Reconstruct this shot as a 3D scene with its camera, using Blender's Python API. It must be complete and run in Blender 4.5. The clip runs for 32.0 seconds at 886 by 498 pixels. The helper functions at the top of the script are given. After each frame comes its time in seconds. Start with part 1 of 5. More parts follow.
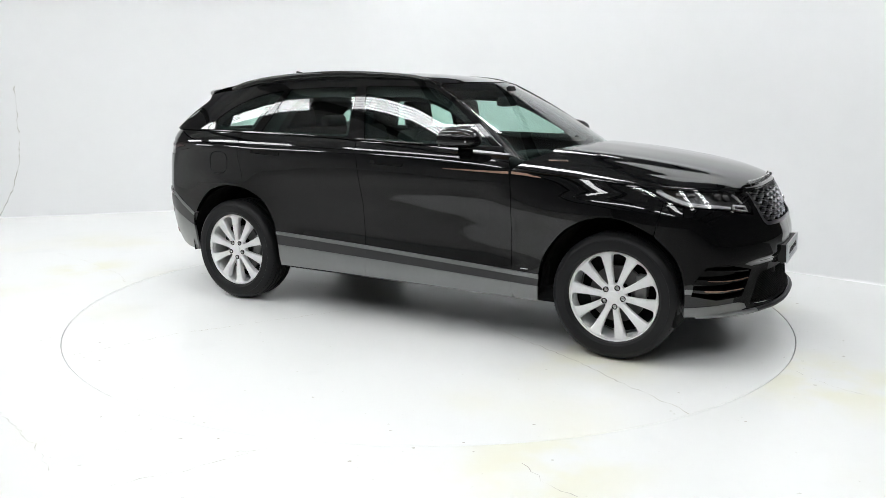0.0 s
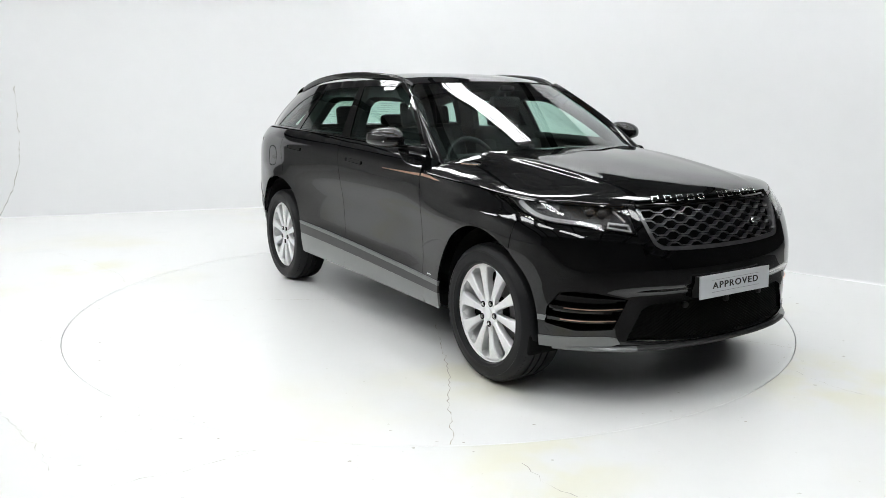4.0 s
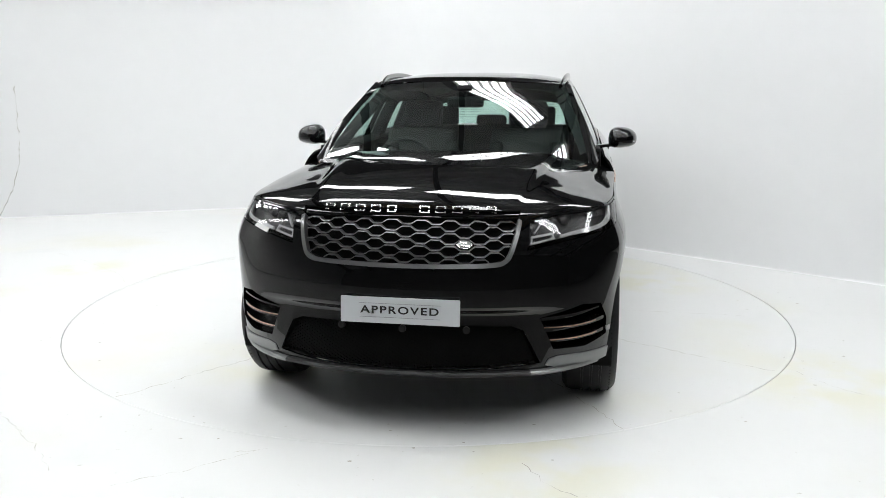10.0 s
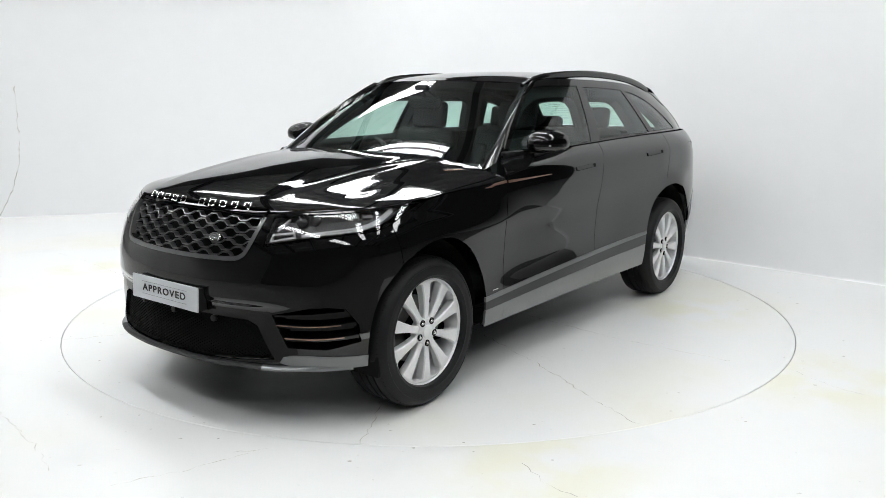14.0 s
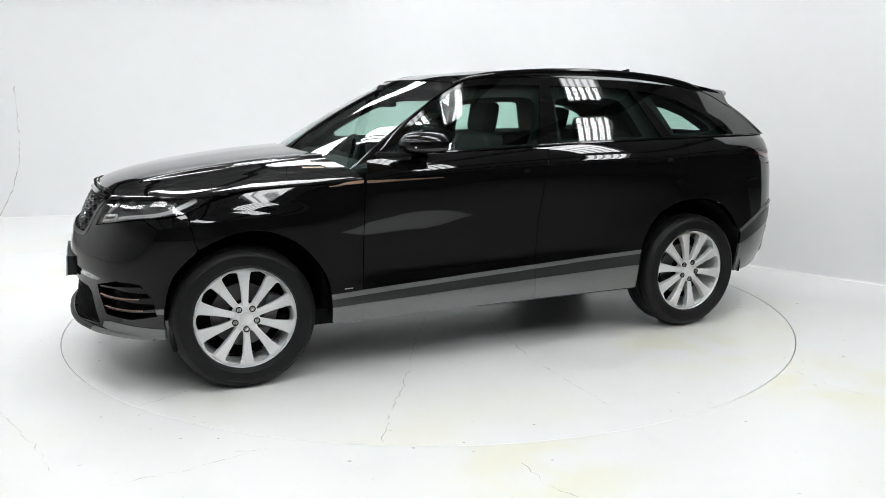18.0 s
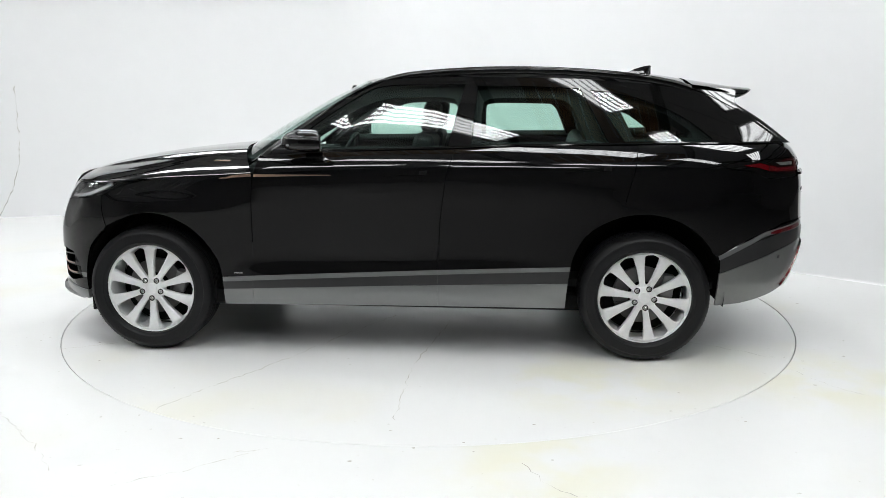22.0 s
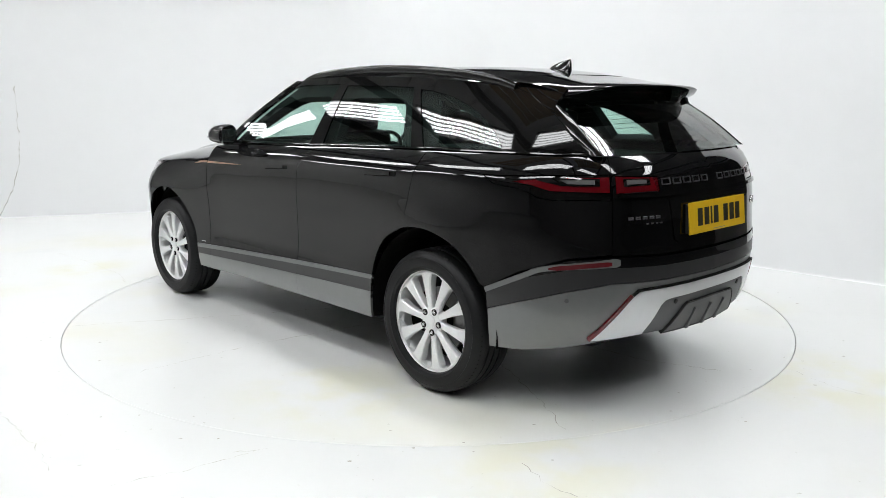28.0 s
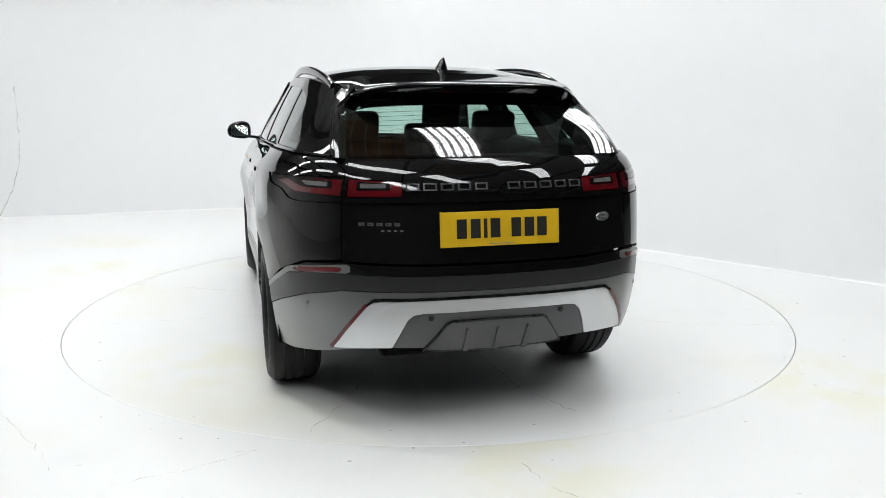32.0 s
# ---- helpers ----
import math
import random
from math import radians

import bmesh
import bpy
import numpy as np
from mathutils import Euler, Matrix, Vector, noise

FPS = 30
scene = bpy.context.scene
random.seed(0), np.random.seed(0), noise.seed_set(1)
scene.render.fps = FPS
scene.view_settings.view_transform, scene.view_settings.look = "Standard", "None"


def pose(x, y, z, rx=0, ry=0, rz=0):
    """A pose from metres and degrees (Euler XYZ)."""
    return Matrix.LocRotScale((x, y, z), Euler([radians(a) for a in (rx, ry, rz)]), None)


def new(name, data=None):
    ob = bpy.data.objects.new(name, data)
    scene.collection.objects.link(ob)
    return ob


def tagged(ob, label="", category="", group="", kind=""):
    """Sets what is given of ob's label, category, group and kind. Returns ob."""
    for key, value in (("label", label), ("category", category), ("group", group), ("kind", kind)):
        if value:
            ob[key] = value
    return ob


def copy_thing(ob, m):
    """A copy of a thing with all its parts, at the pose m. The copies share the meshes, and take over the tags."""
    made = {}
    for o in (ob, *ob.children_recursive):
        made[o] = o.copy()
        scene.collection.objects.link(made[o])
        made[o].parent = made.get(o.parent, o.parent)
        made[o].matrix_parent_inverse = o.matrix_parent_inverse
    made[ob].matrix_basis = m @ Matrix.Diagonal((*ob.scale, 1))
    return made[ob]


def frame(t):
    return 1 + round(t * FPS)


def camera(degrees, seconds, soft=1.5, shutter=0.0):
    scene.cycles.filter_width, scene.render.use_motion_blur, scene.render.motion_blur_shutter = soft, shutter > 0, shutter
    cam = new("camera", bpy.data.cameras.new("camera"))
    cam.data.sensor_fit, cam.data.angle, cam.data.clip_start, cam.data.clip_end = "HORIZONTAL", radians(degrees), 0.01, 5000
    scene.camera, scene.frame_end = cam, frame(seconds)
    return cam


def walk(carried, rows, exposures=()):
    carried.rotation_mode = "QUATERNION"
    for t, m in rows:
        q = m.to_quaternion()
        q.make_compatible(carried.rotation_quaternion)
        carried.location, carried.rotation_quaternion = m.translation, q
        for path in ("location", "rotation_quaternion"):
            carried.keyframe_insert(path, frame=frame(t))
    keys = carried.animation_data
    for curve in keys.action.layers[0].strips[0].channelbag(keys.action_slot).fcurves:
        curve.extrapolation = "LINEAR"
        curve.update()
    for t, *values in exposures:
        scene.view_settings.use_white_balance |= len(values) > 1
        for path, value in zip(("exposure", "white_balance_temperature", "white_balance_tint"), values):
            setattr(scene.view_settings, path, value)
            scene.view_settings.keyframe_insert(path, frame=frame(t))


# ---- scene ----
cam = camera(57.99, 32.0, soft=0.7)
EYE = pose(0, -5.714, 1.493, 90 - 10.84, 0, -0.887) @ pose(0, 0, 0, 0, 0, 0.11)
walk(cam, [(0, EYE), (32, EYE)])

# ---- light ----
world = bpy.data.worlds.new("studio_world")
scene.world = world
world.use_nodes = True
world.node_tree.nodes["Background"].inputs[0].default_value = (0.75, 0.8, 0.85, 1)
world.node_tree.nodes["Background"].inputs[1].default_value = 0.02
scene.view_settings.exposure = 0.0


# ---- materials ----
def material(name, colour, rough=0.5, metal=0.0, coat=0.0, bump=0.0, scale=30.0, vary=0.0, spec=0.5, emit=0.0):
    """Principled surface with noise that varies its colour, roughness and relief."""
    m = bpy.data.materials.new(name)
    m.use_nodes = True
    n, l = m.node_tree.nodes, m.node_tree.links
    b = n["Principled BSDF"]
    b.inputs["Base Color"].default_value = (*colour, 1)
    b.inputs["Roughness"].default_value = rough
    b.inputs["Metallic"].default_value = metal
    b.inputs["Coat Weight"].default_value = coat
    b.inputs["Coat Roughness"].default_value = 0.02
    b.inputs["Specular IOR Level"].default_value = spec
    if emit:
        b.inputs["Emission Color"].default_value = (*colour, 1)
        b.inputs["Emission Strength"].default_value = emit
    if vary or bump:
        co = n.new("ShaderNodeTexCoord")
        t = n.new("ShaderNodeTexNoise")
        t.inputs["Scale"].default_value, t.inputs["Detail"].default_value = scale, 6
        l.new(co.outputs["Object"], t.inputs["Vector"])
        big = n.new("ShaderNodeTexNoise")
        big.inputs["Scale"].default_value = scale / 12
        l.new(co.outputs["Object"], big.inputs["Vector"])
        add = n.new("ShaderNodeMath")
        l.new(t.outputs["Fac"], add.inputs[0])
        l.new(big.outputs["Fac"], add.inputs[1])
        if vary:
            r = n.new("ShaderNodeMapRange")
            r.inputs["From Min"].default_value, r.inputs["From Max"].default_value = 0.6, 1.4
            r.inputs["To Min"].default_value, r.inputs["To Max"].default_value = 1 - vary, 1 + vary
            l.new(add.outputs[0], r.inputs["Value"])
            mx = n.new("ShaderNodeMix")
            mx.data_type, mx.blend_type = "RGBA", "MULTIPLY"
            mx.inputs["Factor"].default_value = 1
            mx.inputs["A"].default_value = (*colour, 1)
            l.new(r.outputs[0], mx.inputs["B"])
            l.new(mx.outputs["Result"], b.inputs["Base Color"])
            r2 = n.new("ShaderNodeMath")
            r2.operation = "MULTIPLY"
            r2.inputs[1].default_value = rough
            l.new(r.outputs[0], r2.inputs[0])
            l.new(r2.outputs[0], b.inputs["Roughness"])
        if bump:
            bp = n.new("ShaderNodeBump")
            bp.inputs["Strength"].default_value, bp.inputs["Distance"].default_value = bump, 0.002
            l.new(t.outputs["Fac"], bp.inputs["Height"])
            l.new(bp.outputs[0], b.inputs["Normal"])
    return m


def glass_material(name, tint, gloss=1.0, facing=0.065):
    """Thin tinted pane: clear body with a Fresnel gloss."""
    m = bpy.data.materials.new(name)
    m.use_nodes = True
    n, l = m.node_tree.nodes, m.node_tree.links
    n.remove(n["Principled BSDF"])
    tr, gl, mx, lw = (n.new("ShaderNode" + k) for k in ("BsdfTransparent", "BsdfGlossy", "MixShader", "LayerWeight"))
    tr.inputs[0].default_value = (*tint, 1)
    gl.inputs["Roughness"].default_value = 0.0
    gl.inputs["Color"].default_value = (gloss, gloss, gloss, 1)
    pw, mr = n.new("ShaderNodeMath"), n.new("ShaderNodeMapRange")
    pw.operation = "POWER"
    pw.inputs[1].default_value = 5
    mr.inputs["To Min"].default_value, mr.inputs["To Max"].default_value = facing, 1.0
    l.new(lw.outputs["Facing"], pw.inputs[0])
    l.new(pw.outputs[0], mr.inputs["Value"])
    l.new(mr.outputs[0], mx.inputs[0])
    l.new(tr.outputs[0], mx.inputs[1])
    l.new(gl.outputs[0], mx.inputs[2])
    l.new(mx.outputs[0], n["Material Output"].inputs["Surface"])
    return m


PAINT = material("black_paint", (0.0035, 0.0035, 0.0038), 0.03, coat=0.12, spec=0.5)
GLOSS = material("gloss_black_trim", (0.004, 0.004, 0.004), 0.04)
GREY = material("grey_lower_paint", (0.175, 0.18, 0.18), 0.32, metal=0.35, coat=0.5, vary=0.04, scale=400)
STRIPE = material("grey_stripe", (0.18, 0.185, 0.185), 0.35, metal=0.3, coat=0.3, vary=0.04, scale=400)
DARKSTRIPE = material("charcoal_stripe", (0.020, 0.020, 0.021), 0.4, coat=0.25, vary=0.1, scale=300)
SATIN = material("satin_black_plastic", (0.007, 0.007, 0.007), 0.5, vary=0.15, bump=0.1, scale=500)
UNDER = material("underbody_black", (0.006, 0.006, 0.006), 0.8, vary=0.3, scale=20, spec=0.12)
RUBBER = material("tyre_rubber", (0.008, 0.008, 0.0088), 0.5, spec=0.26, vary=0.2, bump=0.25, scale=120)
ALLOY = material("silver_alloy", (0.86, 0.863, 0.865), 0.42, metal=0.3, coat=0.1, vary=0.04, scale=60)
ALLOYDARK = material("alloy_barrel", (0.25, 0.25, 0.25), 0.45, metal=0.7, vary=0.15, scale=30)
STEEL = material("brake_steel", (0.14, 0.138, 0.135), 0.4, metal=0.8, vary=0.15, scale=80)
CHROME = material("chrome", (0.8, 0.8, 0.8), 0.2, metal=1.0)
DARKCHROME = material("grille_silver", (0.22, 0.22, 0.225), 0.3, metal=0.9, vary=0.05, scale=90)
LETTERDARK = material("dark_lettering", (0.09, 0.09, 0.095), 0.4, metal=0.8)
COPPER = material("copper_trim", (0.62, 0.40, 0.30), 0.3, metal=0.9, vary=0.05, scale=90)
SILVERSKID = material("silver_skid", (0.75, 0.76, 0.77), 0.33, metal=0.4, coat=0.4, vary=0.03, scale=200)
SKIDGREY = material("skid_grey", (0.105, 0.107, 0.11), 0.45, metal=0.2, vary=0.08, scale=150)
REDLENS = material("red_lens", (0.10, 0.003, 0.006), 0.06, coat=1.0)
REDDARK = material("red_reflector", (0.11, 0.006, 0.010), 0.15, coat=0.7)
WHITELENS = material("clear_lens", (0.11, 0.11, 0.11), 0.12, coat=0.8)
LAMPGREY = material("lamp_light_guide", (0.58, 0.59, 0.60), 0.25, coat=0.5)
LAMPDARK = material("lamp_housing", (0.05, 0.05, 0.052), 0.3, metal=0.3)
PLATEWHITE = material("plate_white", (0.62, 0.64, 0.66), 0.35, vary=0.02, scale=40)
PLATEYELLOW = material("plate_yellow", (0.75, 0.47, 0.015), 0.35, vary=0.03, scale=40)
INK = material("ink_black", (0.012, 0.011, 0.010), 0.5)
INKGREY = material("ink_grey", (0.25, 0.26, 0.27), 0.5)
LEATHER = material("black_leather", (0.009, 0.009, 0.010), 0.55, vary=0.15, bump=0.3, scale=200, spec=0.3)
TRIMIN = material("dark_interior_plastic", (0.010, 0.010, 0.011), 0.6, vary=0.1, scale=90, spec=0.15)
GLASS = glass_material("side_glass", (0.68, 0.86, 0.79))
SCREEN = glass_material("windscreen_glass", (0.72, 0.87, 0.82), 1.0, 0.085)
LENS = glass_material("lamp_cover", (0.9, 0.9, 0.9))
MIRROR = material("mirror_silver", (0.85, 0.88, 0.88), 0.01, metal=1.0)


# ---- mesh helpers ----
def mesh_part(name, verts, faces, mat, parent, label="", smooth=True, loop_normals=None):
    me = bpy.data.meshes.new(name)
    me.from_pydata([tuple(v) for v in verts], [], [tuple(f) for f in faces])
    me.materials.append(mat)
    me.polygons.foreach_set("use_smooth", [smooth] * len(me.polygons))
    me.update()
    if loop_normals is not None:
        me.normals_split_custom_set([tuple(v) for v in loop_normals])
    ob = new(name, me)
    if parent is not None:
        ob.parent = parent
    if label:
        ob["label"] = label
    return ob


def part(name, bm, mat, parent, label="", smooth=False, sharp=40):
    """Links a bmesh as one mesh object under a thing or a part."""
    bmesh.ops.recalc_face_normals(bm, faces=bm.faces)
    if smooth:
        for f in bm.faces:
            f.smooth = True
        for e in bm.edges:
            if len(e.link_faces) == 2 and e.calc_face_angle(0) > radians(sharp):
                e.smooth = False
    me = bpy.data.meshes.new(name)
    bm.to_mesh(me)
    bm.free()
    me.materials.append(mat)
    ob = new(name, me)
    if parent is not None:
        ob.parent = parent
    if label:
        ob["label"] = label
    return ob


def box(sx, sy, sz, m=None, bevel=0.0, seg=2):
    bm = bmesh.new()
    bmesh.ops.create_cube(bm, size=1.0, matrix=Matrix.Diagonal((sx, sy, sz, 1)))
    if bevel:
        bmesh.ops.bevel(bm, geom=list(bm.edges), offset=bevel, segments=seg, profile=0.6, affect="EDGES")
    if m is not None:
        bm.transform(m)
    return bm


def joined(*bms):
    out = bmesh.new()
    for b in bms:
        me = bpy.data.meshes.new("tmp")
        b.to_mesh(me)
        b.free()
        out.from_mesh(me)
        bpy.data.meshes.remove(me)
    return out


def turned(profile, seg=64, axis="Y", closed=False):
    """A lathe: profile of (radius, along) about the axis."""
    bm = bmesh.new()
    rings = []
    for r, a in profile:
        ring = []
        for i in range(seg):
            t = 2 * math.pi * i / seg
            c, s = r * math.cos(t), r * math.sin(t)
            ring.append(bm.verts.new((c, a, s) if axis == "Y" else (c, s, a)))
        rings.append(ring)
    pairs = list(zip(rings, rings[1:])) + ([(rings[-1], rings[0])] if closed else [])
    for a, b in pairs:
        for i in range(seg):
            j = (i + 1) % seg
            bm.faces.new((a[i], a[j], b[j], b[i]))
    return bm


def tube(points, radius, seg=10, flat=1.0, caps=True):
    """A bar along points; flat squeezes it in height."""
    bm = bmesh.new()
    pts = [Vector(p) for p in points]
    rings = []
    for i, p in enumerate(pts):
        d = (pts[min(i + 1, len(pts) - 1)] - pts[max(i - 1, 0)]).normalized()
        side = d.cross(Vector((0, 0, 1)))
        side = side.normalized() if side.length > 1e-4 else Vector((1, 0, 0))
        up = side.cross(d)
        rr = radius[i] if isinstance(radius, (list, tuple)) else radius
        rings.append([bm.verts.new(p + side * rr * math.cos(2 * math.pi * k / seg) + up * rr * flat * math.sin(2 * math.pi * k / seg)) for k in range(seg)])
    for a, b in zip(rings, rings[1:]):
        for i in range(seg):
            bm.faces.new((a[i], a[(i + 1) % seg], b[(i + 1) % seg], b[i]))
    if caps:
        bm.faces.new(rings[0])
        bm.faces.new(rings[-1])
    return bm


def prism(poly, depth, m=None, bevel=0.0):
    """A flat polygon in x and z with thickness in y."""
    bm = bmesh.new()
    f = bm.faces.new([bm.verts.new((x, 0, z)) for x, z in poly])
    r = bmesh.ops.extrude_face_region(bm, geom=[f])
    bmesh.ops.translate(bm, verts=[v for v in r["geom"] if isinstance(v, bmesh.types.BMVert)], vec=(0, depth, 0))
    if bevel:
        bmesh.ops.bevel(bm, geom=list(bm.edges), offset=bevel, segments=2, profile=0.6, affect="EDGES")
    if m is not None:
        bm.transform(m)
    return bm


def pchip(xs, ys, q):
    """Monotone cubic through (xs, ys) at q."""
    xs, ys, q = (np.asarray(v, float) for v in (xs, ys, q))
    h = np.diff(xs)
    d = np.diff(ys) / h
    m = np.zeros(len(xs))
    if len(xs) > 2:
        w1, w2 = 2 * h[1:] + h[:-1], h[1:] + 2 * h[:-1]
        ok = d[:-1] * d[1:] > 0
        safe = np.where(ok, w1 / np.where(ok, d[:-1], 1) + w2 / np.where(ok, d[1:], 1), 1)
        m[1:-1] = np.where(ok, (w1 + w2) / safe, 0)
    m[0], m[-1] = d[0], d[-1]
    q = np.clip(q, xs[0], xs[-1])
    i = np.clip(np.searchsorted(xs, q) - 1, 0, len(h) - 1)
    t = (q - xs[i]) / h[i]
    return ((1 + 2 * t) * (1 - t) ** 2 * ys[i] + t * (1 - t) ** 2 * h[i] * m[i] + t * t * (3 - 2 * t) * ys[i + 1] + t * t * (t - 1) * h[i] * m[i + 1])


def curve(points, n=8):
    """Catmull-Rom through 2D or 3D points, n steps between them."""
    p = np.array(points, float)
    e = np.vstack([2 * p[0] - p[1], p, 2 * p[-1] - p[-2]])
    out = []
    for i in range(1, len(e) - 2):
        for k in range(n):
            t = k / n
            a, b, c, d = e[i - 1], e[i], e[i + 1], e[i + 2]
            out.append(0.5 * (2 * b + (c - a) * t + (2 * a - 5 * b + 4 * c - d) * t * t + (3 * b - a - 3 * c + d) * t ** 3))
    out.append(p[-1])
    return [tuple(q) for q in out]


# ---- studio ----
def wall_material():
    m = material("white_studio_paint", (0.83, 0.835, 0.84), 0.6, vary=0.012, bump=0.05, scale=6)
    return m


def floor_material(name, seed, spots=()):
    """White painted concrete with faint yellow scuffs, grey smears and fine speckles."""
    m = bpy.data.materials.new(name)
    m.use_nodes = True
    n, l = m.node_tree.nodes, m.node_tree.links
    b = n["Principled BSDF"]
    co = n.new("ShaderNodeTexCoord")
    mp = n.new("ShaderNodeMapping")
    mp.inputs["Location"].default_value = (seed * 3.1, seed * 1.7, seed)
    l.new(co.outputs["Object"], mp.inputs["Vector"])

    def mask(scale, lo, hi, detail=5):
        t = n.new("ShaderNodeTexNoise")
        t.inputs["Scale"].default_value, t.inputs["Detail"].default_value = scale, detail
        l.new(mp.outputs[0], t.inputs["Vector"])
        r = n.new("ShaderNodeMapRange")
        r.interpolation_type = "SMOOTHSTEP"
        r.inputs["From Min"].default_value, r.inputs["From Max"].default_value = lo, hi
        l.new(t.outputs["Fac"], r.inputs["Value"])
        return r.outputs[0]

    def mix(a, colour, fac, amount):
        k = n.new("ShaderNodeMath")
        k.operation = "MULTIPLY"
        k.inputs[1].default_value = amount
        l.new(fac, k.inputs[0])
        x = n.new("ShaderNodeMix")
        x.data_type = "RGBA"
        l.new(k.outputs[0], x.inputs["Factor"])
        if isinstance(a, tuple):
            x.inputs["A"].default_value = a
        else:
            l.new(a, x.inputs["A"])
        x.inputs["B"].default_value = colour
        return x.outputs["Result"]

    c = mix((0.82, 0.825, 0.815, 1), (0.80, 0.78, 0.63, 1), mask(0.7, 0.52, 0.75), 0.55)
    c = mix(c, (0.74, 0.75, 0.74, 1), mask(2.2, 0.55, 0.8, 8), 0.4)
    c = mix(c, (0.45, 0.43, 0.36, 1), mask(28, 0.70, 0.78, 3), 0.5)
    for at, radius in spots:
        d = n.new("ShaderNodeVectorMath")
        d.operation = "DISTANCE"
        d.inputs[1].default_value = at
        l.new(co.outputs["Object"], d.inputs[0])
        r = n.new("ShaderNodeMapRange")
        r.interpolation_type = "SMOOTHSTEP"
        r.inputs["From Min"].default_value, r.inputs["From Max"].default_value = radius, radius * 0.2
        l.new(d.outputs["Value"], r.inputs["Value"])
        w = n.new("ShaderNodeMath")
        w.operation = "MULTIPLY"
        l.new(r.outputs[0], w.inputs[0])
        l.new(mask(3.0, 0.35, 0.62, 6), w.inputs[1])
        c = mix(c, (0.79, 0.77, 0.57, 1), w.outputs[0], 0.55)
    l.new(c, b.inputs["Base Color"])
    b.inputs["Roughness"].default_value = 0.27
    b.inputs["Specular IOR Level"].default_value = 0.5
    t = n.new("ShaderNodeTexNoise")
    t.inputs["Scale"].default_value, t.inputs["Detail"].default_value = 9, 8
    l.new(mp.outputs[0], t.inputs["Vector"])
    bp = n.new("ShaderNodeBump")
    bp.inputs["Strength"].default_value, bp.inputs["Distance"].default_value = 0.12, 0.004
    l.new(t.outputs["Fac"], bp.inputs["Height"])
    l.new(bp.outputs[0], b.inputs["Normal"])
    return m


R_TABLE = 2.4687
WALL = wall_material()
FLOOR = floor_material("white_painted_floor", 0, [((0.45, -2.65, 0), 0.62), ((2.15, -1.7, 0), 0.75), ((-3.0, 1.2, 0), 0.5)])
DISC = floor_material("white_painted_turntable", 4, [((-1.0, 1.6, 0), 0.7), ((1.5, -0.6, 0), 0.5)])
CRACK = material("floor_crack", (0.40, 0.38, 0.33), 0.8, vary=0.3, scale=30)
PIT = material("gap_shade_grey", (0.32, 0.32, 0.30), 0.7, vary=0.2, scale=20)
DARKHALL = material("dim_hall_wall", (0.17, 0.166, 0.16), 0.8, vary=0.2, scale=2)
ROOFING = material("pale_roof_sheet", (0.80, 0.802, 0.805), 0.6, vary=0.1, scale=3)
BEAM = material("dark_steel_beam", (0.06, 0.06, 0.062), 0.6, vary=0.2, scale=3)
TUBE = material("fluorescent_tube", (0.97, 0.99, 1.0), 0.4, emit=14.2)
FIXTURE = material("grey_fixture_enamel", (0.22, 0.22, 0.22), 0.5)

# floor with a round pit for the turntable
bm = bmesh.new()
N = 192
ring = [bm.verts.new(((R_TABLE + 0.0025) * math.cos(2 * math.pi * i / N), (R_TABLE + 0.0025) * math.sin(2 * math.pi * i / N), 0)) for i in range(N)]
low = [bm.verts.new((v.co.x, v.co.y, -0.05)) for v in ring]
rim_out = []
for i in range(N):
    a = 2 * math.pi * i / N
    k = 16 / max(abs(math.cos(a)), abs(math.sin(a)))
    rim_out.append(bm.verts.new((k * math.cos(a), k * math.sin(a), 0)))
for i in range(N):
    j = (i + 1) % N
    bm.faces.new((ring[i], rim_out[i], rim_out[j], ring[j]))
    bm.faces.new((ring[i], ring[j], low[j], low[i]))
floor = part("floor", bm, FLOOR, None)
tagged(floor, "white painted concrete studio floor with faint yellow scuffs", "floor", kind="structure")
# ring under the rim gap, the gap's shade put into its grey colour
pit = part("pit", turned([(R_TABLE - 0.06, -0.04), (R_TABLE + 0.06, -0.04)], 96, "Z"), PIT, floor)

# turntable disc, bevelled rim
turntable = part("turntable", turned([(0.0005, 0.0), (0.6, 0.0), (1.3, 0.0), (2.0, 0.0), (R_TABLE - 0.006, 0.0), (R_TABLE - 0.0025, -0.002), (R_TABLE - 0.002, -0.035)], 192, "Z"), DISC, None)
tagged(turntable, "round white painted turntable flush with the studio floor", "turntable")

# cyclorama: plan line of the wall face, swept up from a small cove at its foot
path = [(-5.6, 4.04), (-5.31, 4.13), (-2.9, 4.90), (-2.0, 5.12), (-1.45, 5.12), (-0.9, 4.85), (0.0, 4.11), (2.29, 1.83), (3.66, 0.47), (3.85, 0.28)]


def wall_strip(points, height, thick):
    pts = curve(points, 6)
    n = len(pts)
    nor = []
    for i in range(n):
        a, b = np.array(pts[max(i - 1, 0)]), np.array(pts[min(i + 1, n - 1)])
        d = (b - a) / np.linalg.norm(b - a)
        nor.append(np.array([-d[1], d[0]]))
    prof = [(-0.010, 0.0), (-0.004, 0.006), (0.0, 0.016), (0.0, 0.018)] + [(0.0, 0.018 + (height - 0.018) * k / 6) for k in range(1, 7)] + [(thick, height), (thick, 0.0)]
    verts, faces = [], []
    for p, q in zip(pts, nor):
        for o, z in prof:
            verts.append((p[0] + q[0] * o, p[1] + q[1] * o, z))
    m = len(prof)
    for i in range(n - 1):
        for k in range(m - 1):
            a = i * m + k
            faces.append((a, a + m, a + m + 1, a + 1))
    return verts, faces


